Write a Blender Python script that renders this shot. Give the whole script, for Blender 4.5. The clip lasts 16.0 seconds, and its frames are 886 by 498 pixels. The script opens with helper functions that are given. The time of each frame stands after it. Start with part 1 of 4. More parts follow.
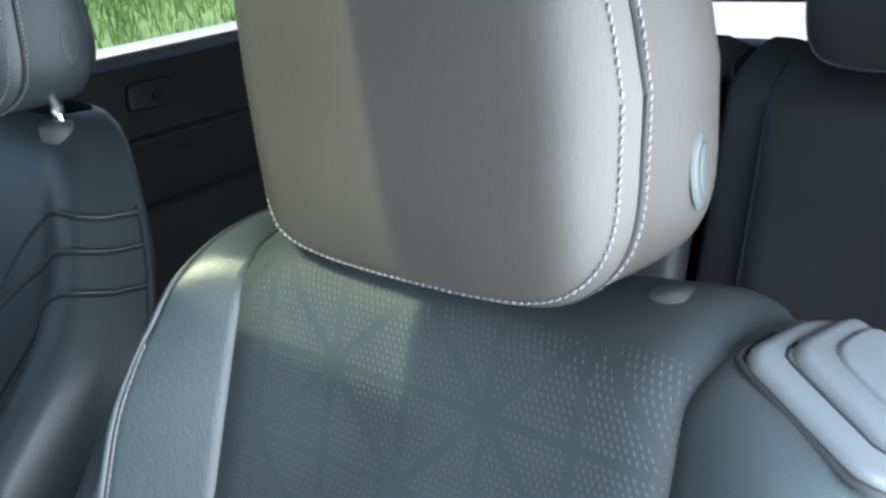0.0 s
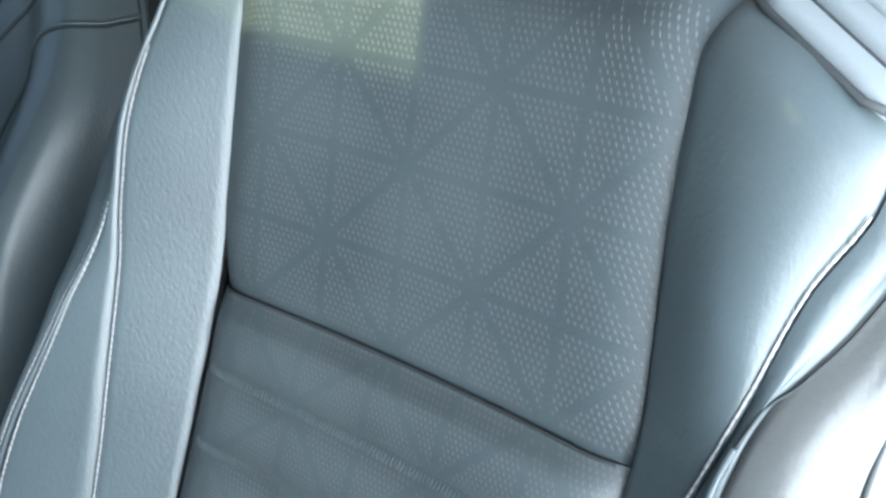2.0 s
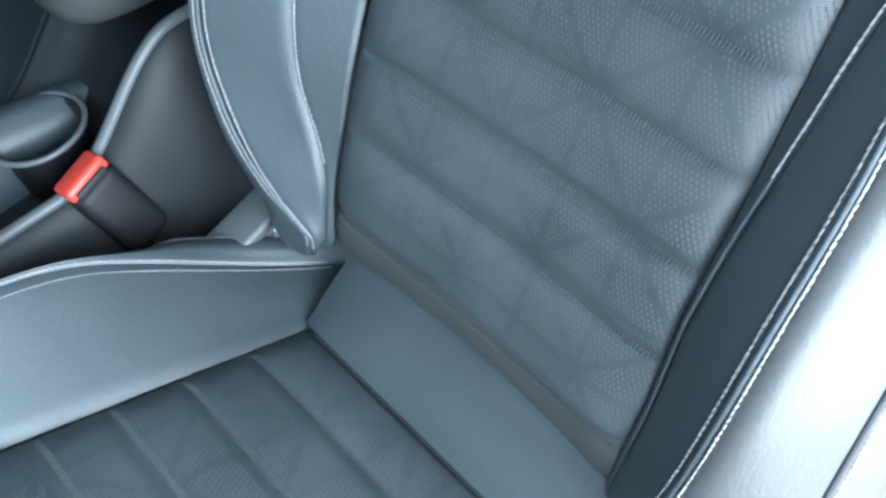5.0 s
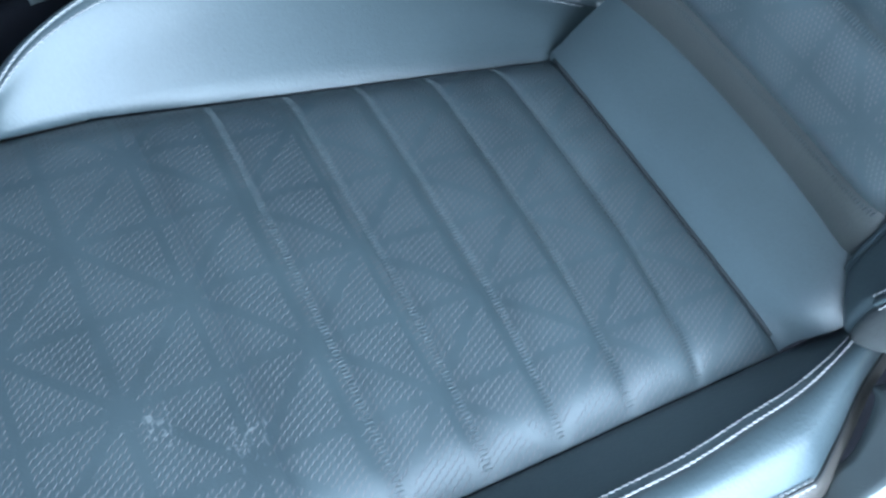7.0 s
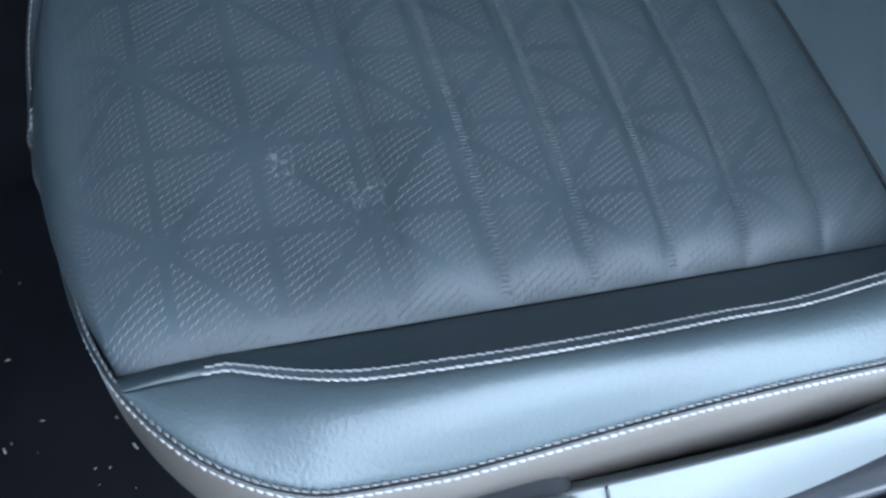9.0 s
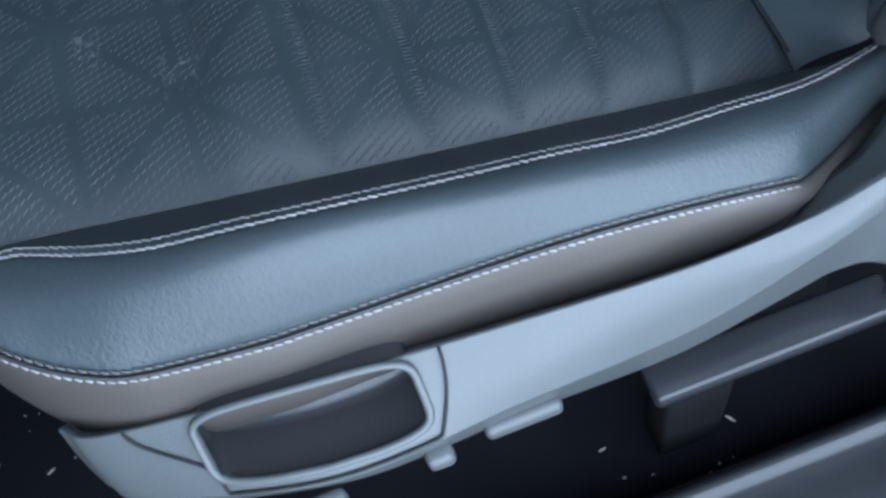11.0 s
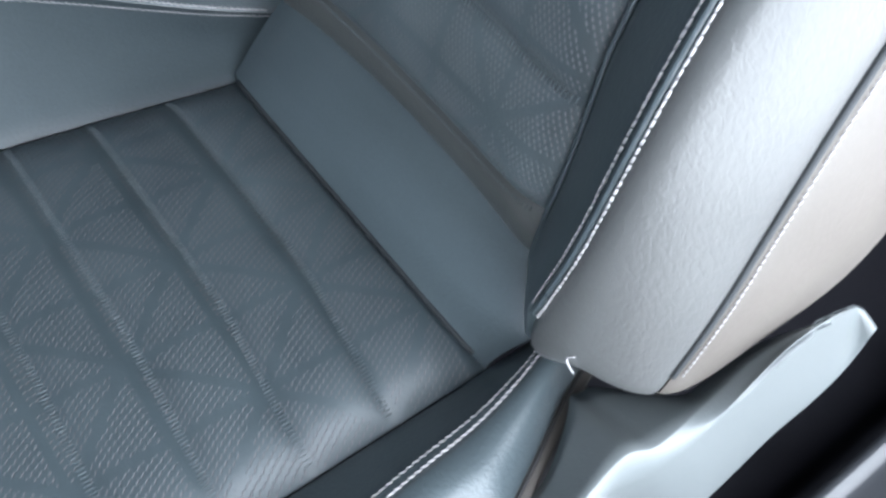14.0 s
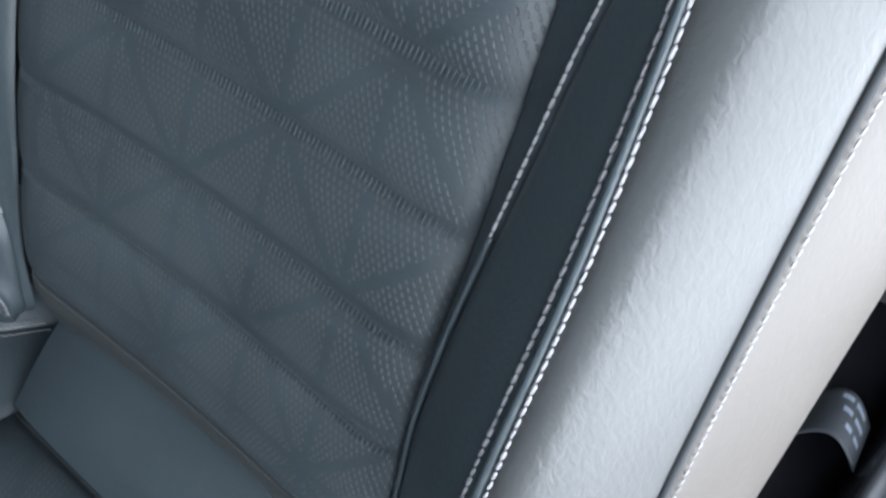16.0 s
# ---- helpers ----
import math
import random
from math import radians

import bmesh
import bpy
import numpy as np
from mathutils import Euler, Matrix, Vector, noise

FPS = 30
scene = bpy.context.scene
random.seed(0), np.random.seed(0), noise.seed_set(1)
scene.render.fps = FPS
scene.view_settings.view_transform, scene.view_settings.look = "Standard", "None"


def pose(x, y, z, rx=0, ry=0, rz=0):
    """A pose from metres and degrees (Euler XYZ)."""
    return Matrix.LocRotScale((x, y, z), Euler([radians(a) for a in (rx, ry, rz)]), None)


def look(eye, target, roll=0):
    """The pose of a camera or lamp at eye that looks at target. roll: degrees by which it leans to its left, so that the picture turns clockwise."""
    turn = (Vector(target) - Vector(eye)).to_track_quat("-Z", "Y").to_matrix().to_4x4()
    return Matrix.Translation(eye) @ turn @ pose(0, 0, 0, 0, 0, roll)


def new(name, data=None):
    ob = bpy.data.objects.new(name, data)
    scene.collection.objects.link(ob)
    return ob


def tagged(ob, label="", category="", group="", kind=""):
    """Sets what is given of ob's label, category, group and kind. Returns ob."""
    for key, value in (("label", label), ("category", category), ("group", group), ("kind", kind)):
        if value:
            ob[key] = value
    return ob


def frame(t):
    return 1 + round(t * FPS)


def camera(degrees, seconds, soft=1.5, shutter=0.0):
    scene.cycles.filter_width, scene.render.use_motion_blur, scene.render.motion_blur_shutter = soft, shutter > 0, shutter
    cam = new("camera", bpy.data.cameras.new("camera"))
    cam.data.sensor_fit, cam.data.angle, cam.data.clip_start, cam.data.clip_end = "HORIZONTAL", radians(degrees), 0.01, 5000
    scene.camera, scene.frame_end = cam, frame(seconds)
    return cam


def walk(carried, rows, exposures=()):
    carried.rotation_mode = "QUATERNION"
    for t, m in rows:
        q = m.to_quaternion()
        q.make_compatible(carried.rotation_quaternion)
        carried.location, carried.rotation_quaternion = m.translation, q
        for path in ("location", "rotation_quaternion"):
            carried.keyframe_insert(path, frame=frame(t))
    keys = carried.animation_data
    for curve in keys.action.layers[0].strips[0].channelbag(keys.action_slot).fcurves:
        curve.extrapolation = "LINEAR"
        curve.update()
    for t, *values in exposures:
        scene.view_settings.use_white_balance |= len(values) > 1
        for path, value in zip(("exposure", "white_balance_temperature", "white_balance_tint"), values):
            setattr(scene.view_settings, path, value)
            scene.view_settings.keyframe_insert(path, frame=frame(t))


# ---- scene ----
FOV = 50.0
cam = camera(FOV, 16.0, 2.8, 0.0)
PATH = [
    (0, (0.3086, -0.0856, 1.1080), (-0.1913, 0.4674, 0.8179), -5.44),
    (0.5, (0.3083, -0.0966, 1.0952), (-0.1853, 0.4467, 0.7772), -5.31),
    (1, (0.3102, -0.1026, 1.0748), (-0.1767, 0.4309, 0.7309), -5.30),
    (1.5, (0.3081, -0.1132, 1.0566), (-0.1651, 0.4086, 0.6774), -5.84),
    (2, (0.3152, -0.1308, 1.0407), (-0.1388, 0.3741, 0.6177), -6.00),
    (2.5, (0.3217, -0.1456, 1.0298), (-0.1274, 0.3427, 0.5828), -6.36),
    (3, (0.3277, -0.1548, 1.0096), (-0.1299, 0.2995, 0.5362), -7.55),
    (3.5, (0.3312, -0.1693, 0.9865), (-0.1235, 0.2513, 0.4802), -8.37),
    (4, (0.3297, -0.1890, 0.9668), (-0.1151, 0.1752, 0.4105), -10.55),
    (4.5, (0.3223, -0.1965, 0.9530), (-0.1084, 0.1146, 0.3549), -11.73),
    (7, (0.3129, -0.3464, 0.8962), (-0.0669, -0.2203, 0.2035), -10.63),
    (7.5, (0.3024, -0.3743, 0.9069), (-0.0835, -0.2853, 0.2118), -11.27),
    (8, (0.3086, -0.3993, 0.8993), (-0.0665, -0.3458, 0.1947), -11.84),
    (8.5, (0.3450, -0.4123, 0.8719), (-0.0259, -0.3586, 0.1651), -10.11),
    (9, (0.3836, -0.4116, 0.8399), (0.0007, -0.3559, 0.1396), -8.56),
    (9.5, (0.4089, -0.4055, 0.8134), (0.0261, -0.3625, 0.1122), -10.99),
    (10, (0.4321, -0.3846, 0.7867), (0.0531, -0.3555, 0.0828), -13.43),
    (12.5, (0.4596, -0.2151, 0.7594), (0.0738, -0.2084, 0.0587), -28.80),
    (13, (0.4337, -0.2018, 0.7729), (0.0421, -0.1674, 0.0762), -27.20),
    (13.5, (0.4066, -0.1833, 0.7932), (0.0164, -0.1046, 0.0993), -24.10),
    (14, (0.3625, -0.1557, 0.8271), (0.0030, -0.0072, 0.1280), -16.91),
    (14.5, (0.3399, -0.1264, 0.8469), (0.0021, 0.0586, 0.1457), -15.43),
    (15, (0.3156, -0.1168, 0.8576), (-0.0072, 0.1284, 0.1679), -11.18),
    (15.5, (0.3080, -0.0893, 0.8573), (-0.0123, 0.1938, 0.1811), -10.33),
    (16, (0.2977, -0.0724, 0.8510), (-0.0369, 0.2516, 0.2006), -6.89),
]
EXPOSURES = [(0, 0.65, 5850, 8), (0.6, 1.0, 6000, 7), (3.0, 1.35, 6050, 6), (4.5, 1.27, 5720, 5), (7.0, 1.2, 5100, 2), (8.0, 1.0, 5100, 2), (9.2, 0.3, 5350, 9), (10.0, -0.12, 5300, 10), (12.5, -0.6, 5300, 10), (13.0, -0.45, 5400, 10), (13.5, -0.05, 5750, 11), (14.0, 0.75, 6100, 12), (15.5, 0.4, 6100, 12), (16, 0.25, 6080, 12)]
walk(cam, [(t, look(eye, aim, roll)) for t, eye, aim, roll in PATH], EXPOSURES)

# ---------------------------------------------------------------- light
SUN_ELEVATION, SUN_AZIMUTH = 60.0, 187.0   # degrees; azimuth clockwise from +y
world = bpy.data.worlds.new("sky")
scene.world = world
world.use_nodes = True
wn = world.node_tree.nodes
sky = wn.new("ShaderNodeTexSky")
sky.sky_type = "NISHITA"
sky.sun_disc = False
sky.sun_elevation = radians(SUN_ELEVATION)
sky.sun_rotation = radians(SUN_AZIMUTH)
world.node_tree.links.new(sky.outputs[0], wn["Background"].inputs[0])
wn["Background"].inputs[1].default_value = 0.09
sun = new("sun", bpy.data.lights.new("sun", "SUN"))
sun.data.energy, sun.data.angle, sun.data.color = 5.0, radians(1.6), (1.0, 0.94, 0.84)
az, el = radians(SUN_AZIMUTH), radians(SUN_ELEVATION)
sun_way = Vector((math.sin(az) * math.cos(el), math.cos(az) * math.cos(el), math.sin(el)))
sun.matrix_world = look(sun_way * 20, (0, 0, 0))
# skylight through the open front door and through the windscreen
for name, wide, high, power, tint, place, aim in (
        ("door_skylight", 1.30, 0.86, 28.0, (0.92, 0.97, 1.0), (0.66, -0.02, 0.70), (0.0, 0.0, 0.60)),
        ("windscreen_skylight", 1.30, 0.34, 2.2, (0.62, 0.82, 1.0), (-0.36, -1.235, 1.09), (-0.34, -0.55, 0.15))):
    lamp = new(name, bpy.data.lights.new(name, "AREA"))
    lamp.data.shape, lamp.data.size, lamp.data.size_y = "RECTANGLE", wide, high
    lamp.data.energy, lamp.data.color = power, tint
    lamp.matrix_world = look(place, aim)


# ---------------------------------------------------------------- materials
def nodes_of(name):
    m = bpy.data.materials.new(name)
    m.use_nodes = True
    nt = m.node_tree
    return m, nt, nt.nodes["Principled BSDF"]


def ramp(nt, fac, stops):
    r = nt.nodes.new("ShaderNodeValToRGB")
    els = r.color_ramp.elements
    while len(els) < len(stops):
        els.new(0.5)
    for e, (p, c) in zip(els, stops):
        e.position, e.color = p, (*c, 1)
    nt.links.new(fac, r.inputs[0])
    return r.outputs[0]


def math_node(nt, op, a, b=None, clamp=False):
    n = nt.nodes.new("ShaderNodeMath")
    n.operation, n.use_clamp = op, clamp
    for i, v in enumerate((a, b)):
        if v is None:
            continue
        if isinstance(v, (int, float)):
            n.inputs[i].default_value = v
        else:
            nt.links.new(v, n.inputs[i])
    return n.outputs[0]


def surface(name, dark, light, rough=0.5, metal=0.0, grain=900.0, bump=0.15, stain=9.0, coat=0.0, voronoi=False, spread=0.12, depth=0.0006, stretch=1.0, spec=0.5):
    """A material with fine grain, large stains and relief, in object coordinates of one metre."""
    m, nt, b = nodes_of(name)
    tc = nt.nodes.new("ShaderNodeTexCoord")
    big = nt.nodes.new("ShaderNodeTexNoise")
    big.inputs["Scale"].default_value, big.inputs["Detail"].default_value = stain, 4
    nt.links.new(tc.outputs["Object"], big.inputs["Vector"])
    if voronoi:
        fine = nt.nodes.new("ShaderNodeTexVoronoi")
        fine.feature = "SMOOTH_F1"
        fine.inputs["Scale"].default_value = grain
        out = fine.outputs["Distance"]
    else:
        fine = nt.nodes.new("ShaderNodeTexNoise")
        fine.inputs["Scale"].default_value, fine.inputs["Detail"].default_value = grain, 2
        out = fine.outputs["Fac"]
    if stretch != 1.0:                 # creases run up the panel
        mp = nt.nodes.new("ShaderNodeMapping")
        mp.inputs["Scale"].default_value = (1.0, 1.0, stretch)
        nt.links.new(tc.outputs["Object"], mp.inputs["Vector"])
        nt.links.new(mp.outputs[0], fine.inputs["Vector"])
        fine.inputs["Distortion"].default_value = 0.6
    else:
        nt.links.new(tc.outputs["Object"], fine.inputs["Vector"])
    mix = math_node(nt, "ADD", math_node(nt, "MULTIPLY", big.outputs["Fac"], 0.7), math_node(nt, "MULTIPLY", out, 0.3))
    col = ramp(nt, mix, [(0.3, dark), (0.7, light)])
    nt.links.new(col, b.inputs["Base Color"])
    ro = math_node(nt, "ADD", math_node(nt, "MULTIPLY", big.outputs["Fac"], spread), rough - spread / 2)
    nt.links.new(ro, b.inputs["Roughness"])
    b.inputs["Metallic"].default_value = metal
    b.inputs["Coat Weight"].default_value = coat
    b.inputs["Specular IOR Level"].default_value = spec
    if bump:
        bp = nt.nodes.new("ShaderNodeBump")
        bp.inputs["Strength"].default_value, bp.inputs["Distance"].default_value = bump, depth
        nt.links.new(out, bp.inputs["Height"])
        nt.links.new(bp.outputs[0], b.inputs["Normal"])
    return m


def perforated(name, dark, light, rough, star_u, star_v, hole_tone, limit, scuffs=(), cell=0.0042, period=0.112, tall=1.0, lean=0.35, short=0.9):
    """Leather with fields of small punched holes between plain bands that cross in stars; runs on the mesh's metre-sized UVs."""
    m, nt, b = nodes_of(name)
    uv = nt.nodes.new("ShaderNodeUVMap")
    tc = nt.nodes.new("ShaderNodeTexCoord")
    sep = nt.nodes.new("ShaderNodeSeparateXYZ")
    nt.links.new(uv.outputs[0], sep.inputs[0])
    u2, v2 = sep.outputs[0], sep.outputs[1]
    tu = math_node(nt, "DIVIDE", math_node(nt, "SUBTRACT", u2, star_u), period)
    tv = math_node(nt, "DIVIDE", math_node(nt, "SUBTRACT", v2, star_v), period * tall)

    def band(a, width):
        """0 within width of a line at whole numbers, 1 in the fields."""
        f = math_node(nt, "FRACT", math_node(nt, "ADD", a, 50.5))
        d = math_node(nt, "ABSOLUTE", math_node(nt, "SUBTRACT", f, 0.5))
        return math_node(nt, "GREATER_THAN", d, width)
    half_u, half_v = math_node(nt, "MULTIPLY", tu, 2.0), math_node(nt, "MULTIPLY", tv, 2.0)
    fields = band(half_u, 0.050)
    for a, w in ((half_v, 0.050), (math_node(nt, "ADD", tu, tv), 0.036), (math_node(nt, "SUBTRACT", tu, tv), 0.036)):
        fields = math_node(nt, "MULTIPLY", fields, band(a, w))
    row = math_node(nt, "DIVIDE", v2, cell * 0.95)
    odd = math_node(nt, "MULTIPLY", math_node(nt, "FLOOR", row), 0.5)
    cu = math_node(nt, "SUBTRACT", math_node(nt, "FRACT", math_node(nt, "ADD", math_node(nt, "DIVIDE", u2, cell), math_node(nt, "ADD", odd, 90))), 0.5)
    cv = math_node(nt, "SUBTRACT", math_node(nt, "FRACT", math_node(nt, "ADD", row, 90)), 0.5)
    skew = math_node(nt, "ADD", cu, math_node(nt, "MULTIPLY", cv, lean))
    dist = math_node(nt, "SQRT", math_node(nt, "ADD", math_node(nt, "MULTIPLY", math_node(nt, "MULTIPLY", skew, skew), 2.8), math_node(nt, "MULTIPLY", math_node(nt, "MULTIPLY", cv, cv), short)))
    fields = math_node(nt, "MULTIPLY", fields, math_node(nt, "LESS_THAN", v2, limit))
    hole = math_node(nt, "MULTIPLY", math_node(nt, "SUBTRACT", 1.9, math_node(nt, "MULTIPLY", dist, 6.0), True), fields)
    big = nt.nodes.new("ShaderNodeTexNoise")
    big.inputs["Scale"].default_value, big.inputs["Detail"].default_value = 14, 5
    nt.links.new(tc.outputs["Object"], big.inputs["Vector"])
    fine = nt.nodes.new("ShaderNodeTexVoronoi")
    fine.feature = "SMOOTH_F1"
    fine.inputs["Scale"].default_value = 520
    nt.links.new(tc.outputs["Object"], fine.inputs["Vector"])
    col = ramp(nt, big.outputs["Fac"], [(0.3, dark), (0.7, light)])
    mx = nt.nodes.new("ShaderNodeMix")
    mx.data_type = "RGBA"
    nt.links.new(hole, mx.inputs["Factor"])
    nt.links.new(col, mx.inputs["A"])
    # holes are paler than the leather around them
    mx.inputs["B"].default_value = (hole_tone, hole_tone, hole_tone * 1.03, 1)
    colour = mx.outputs["Result"]
    for place, reach in scuffs:                # pale flecks where the finish is worn
        far = nt.nodes.new("ShaderNodeVectorMath")
        far.operation = "DISTANCE"
        nt.links.new(tc.outputs["Object"], far.inputs[0])
        far.inputs[1].default_value = place
        fleck = nt.nodes.new("ShaderNodeTexNoise")
        fleck.inputs["Scale"].default_value, fleck.inputs["Detail"].default_value, fleck.inputs["Distortion"].default_value = 150, 5, 1.5
        nt.links.new(tc.outputs["Object"], fleck.inputs["Vector"])
        near = math_node(nt, "SUBTRACT", 1.0, math_node(nt, "DIVIDE", far.outputs["Value"], reach), True)
        worn = math_node(nt, "MULTIPLY", math_node(nt, "SUBTRACT", math_node(nt, "MULTIPLY", fleck.outputs["Fac"], math_node(nt, "POWER", near, 0.3)), 0.50), 7.0, True)
        wm = nt.nodes.new("ShaderNodeMix")
        wm.data_type = "RGBA"
        nt.links.new(math_node(nt, "MULTIPLY", worn, 0.7, True), wm.inputs["Factor"])
        nt.links.new(colour, wm.inputs["A"])
        wm.inputs["B"].default_value = (0.17, 0.18, 0.185, 1)
        colour = wm.outputs["Result"]
    nt.links.new(colour, b.inputs["Base Color"])
    ro = math_node(nt, "ADD", math_node(nt, "MULTIPLY", big.outputs["Fac"], 0.14), rough - 0.07)
    nt.links.new(math_node(nt, "ADD", ro, math_node(nt, "MULTIPLY", hole, 0.5)), b.inputs["Roughness"])
    nt.links.new(math_node(nt, "SUBTRACT", 0.5, math_node(nt, "MULTIPLY", hole, 0.5)), b.inputs["Specular IOR Level"])
    bp = nt.nodes.new("ShaderNodeBump")
    bp.inputs["Strength"].default_value, bp.inputs["Distance"].default_value = 0.4, 0.0008
    h = math_node(nt, "SUBTRACT", math_node(nt, "MULTIPLY", fine.outputs["Distance"], 0.35), hole)
    nt.links.new(h, bp.inputs["Height"])
    nt.links.new(bp.outputs[0], b.inputs["Normal"])
    return m


LEATHER_DARK = surface("charcoal_leather", (0.027, 0.027, 0.028), (0.039, 0.039, 0.040), 0.42, grain=480, bump=0.4, depth=0.0007, stretch=0.36)
LEATHER_BAND = surface("brown_grey_leather", (0.046, 0.048, 0.046), (0.060, 0.062, 0.060), 0.40, grain=480, bump=0.36, depth=0.0007, stretch=0.36)
# paler, warmer copy of the leather: door light painted into the outer bolster
LEATHER_LIT = surface("sidelit_grey_leather", (0.057, 0.059, 0.059), (0.073, 0.075, 0.075), 0.40, grain=400, bump=0.42, depth=0.0008, stretch=0.36)
LEATHER = surface("dark_grey_leather", (0.041, 0.053, 0.059), (0.057, 0.073, 0.080), 0.37, grain=480, bump=0.36, depth=0.0007, stretch=0.36)
LEATHER_PEBBLED = surface("pebbled_grey_leather", (0.040, 0.052, 0.058), (0.057, 0.073, 0.080), 0.37, grain=420, bump=0.48, depth=0.0008, stretch=0.36)
LEATHER_TAUPE = surface("taupe_leather", (0.067, 0.060, 0.053), (0.086, 0.077, 0.069), 0.45, grain=450, bump=0.25, depth=0.0007, stretch=0.36)
LEATHER_BACK = perforated("perforated_leather_back", (0.037, 0.047, 0.052), (0.053, 0.067, 0.073), 0.42, 0.043, 0.672, 0.125, 0.724, short=0.58)
LEATHER_LUMBAR = perforated("perforated_leather_lumbar", (0.037, 0.047, 0.052), (0.053, 0.067, 0.073), 0.42, 0.043, 0.672, 0.122, 0.724, cell=0.0036, short=0.5)
LEATHER_SEAT = perforated("perforated_leather_cushion", (0.030, 0.041, 0.047), (0.045, 0.060, 0.067), 0.42, 0.052, 0.523, 0.110, 9.0, (((0.056, -0.252, 0.336), 0.030), ((0.084, -0.209, 0.326), 0.034), ((0.086, -0.354, 0.365), 0.012)), period=0.109, tall=1.064, lean=-0.8, short=0.4)
THREAD = surface("pale_thread", (0.25, 0.245, 0.25), (0.34, 0.335, 0.34), 0.6, grain=3000, bump=0.3)
THREAD_BLUE = surface("slate_thread", (0.060, 0.076, 0.084), (0.078, 0.096, 0.105), 0.55, grain=3000, bump=0.3)
THREAD_GREY = surface("grey_thread", (0.09, 0.094, 0.098), (0.12, 0.124, 0.128), 0.6, grain=3000, bump=0.3)
# near-black: dark piping, and shade painted into creases and gaps
GROOVE = surface("seam_shade_and_piping", (0.014, 0.017, 0.019), (0.022, 0.026, 0.029), 0.8)
PLASTIC = surface("grey_grained_plastic", (0.088, 0.099, 0.101), (0.110, 0.122, 0.125), 0.38, grain=700, bump=0.3)
# grey plastic made paler, with the sky's sheen on the guide painted in
PLASTIC_SHEEN = surface("sheen_guide_plastic", (0.150, 0.168, 0.180), (0.180, 0.198, 0.212), 0.26, grain=700, bump=0.15)
PLASTIC_DARK = surface("dark_plastic", (0.016, 0.017, 0.018), (0.026, 0.027, 0.028), 0.5, grain=700, bump=0.25, spec=0.3)
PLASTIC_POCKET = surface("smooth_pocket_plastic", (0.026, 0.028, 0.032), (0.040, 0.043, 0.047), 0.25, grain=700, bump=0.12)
BLACK = surface("black_plastic", (0.010, 0.010, 0.011), (0.017, 0.017, 0.018), 0.5, grain=500, bump=0.2, spec=0.25)
CARPET = surface("black_carpet", (0.008, 0.008, 0.01), (0.016, 0.016, 0.02), 0.95, grain=1400, bump=1.0, depth=0.002, spec=0.06)
HEADLINER = surface("pale_headliner", (0.22, 0.22, 0.215), (0.27, 0.27, 0.26), 0.9, grain=1200, bump=0.4)
RED = surface("red_release_button", (0.65, 0.05, 0.03), (0.72, 0.07, 0.045), 0.35, grain=500, bump=0.05)
CHROME = surface("polished_steel", (0.7, 0.7, 0.72), (0.78, 0.78, 0.8), 0.18, metal=1.0, grain=600, bump=0.02)
PAINT_WHITE = surface("white_car_paint", (0.72, 0.72, 0.72), (0.78, 0.78, 0.78), 0.3, coat=0.6, bump=0.0)
GRASS = surface("meadow_grass", (0.13, 0.23, 0.075), (0.23, 0.35, 0.13), 0.9, grain=60, bump=0.5, stain=1.2, depth=0.03)
GRAVEL = surface("pale_road_gravel", (0.52, 0.51, 0.49), (0.62, 0.61, 0.59), 0.95, grain=80, bump=0.5, stain=2, depth=0.01)


def tinted_glass(name, tint):
    """Thin tinted pane: light passes dimmed and straight, with a clear gloss on top."""
    m, nt, b = nodes_of(name)
    nt.nodes.remove(b)
    clear, gloss, mix = nt.nodes.new("ShaderNodeBsdfTransparent"), nt.nodes.new("ShaderNodeBsdfGlossy"), nt.nodes.new("ShaderNodeMixShader")
    fres = nt.nodes.new("ShaderNodeFresnel")
    clear.inputs[0].default_value, gloss.inputs["Roughness"].default_value = (*tint, 1), 0.02
    nt.links.new(fres.outputs[0], mix.inputs[0])
    nt.links.new(clear.outputs[0], mix.inputs[1])
    nt.links.new(gloss.outputs[0], mix.inputs[2])
    nt.links.new(mix.outputs[0], nt.nodes["Material Output"].inputs[0])
    return m


ROOF_GLASS = tinted_glass("dark_roof_glass", (0.88, 0.91, 0.72))
SIDE_GLASS = tinted_glass("side_window_glass", (0.80, 0.86, 0.80))


# ---------------------------------------------------------------- mesh helpers
def finish(name, bm, mat, parent=None, label="", smooth=True):
    bmesh.ops.recalc_face_normals(bm, faces=bm.faces)
    me = bpy.data.meshes.new(name)
    bm.to_mesh(me)
    bm.free()
    me.materials.append(mat)
    if smooth:
        me.polygons.foreach_set("use_smooth", [True] * len(me.polygons))
    ob = new(name, me)
    if parent is not None:
        ob.parent = parent
    if label:
        tagged(ob, label)
    return ob


def part(name, bm, mat, parent, label="", smooth=True):
    return finish(name, bm, mat, parent, label, smooth)


def thing(name, place, label, category, group="", kind=""):
    e = new(name)
    e.location = place
    return tagged(e, label, category, group, kind)


def lerp(a, b, f):
    return a + (b - a) * f


def smooth01(a, b, x):
    f = min(max((x - a) / (b - a), 0.0), 1.0)
    return f * f * (3 - 2 * f)


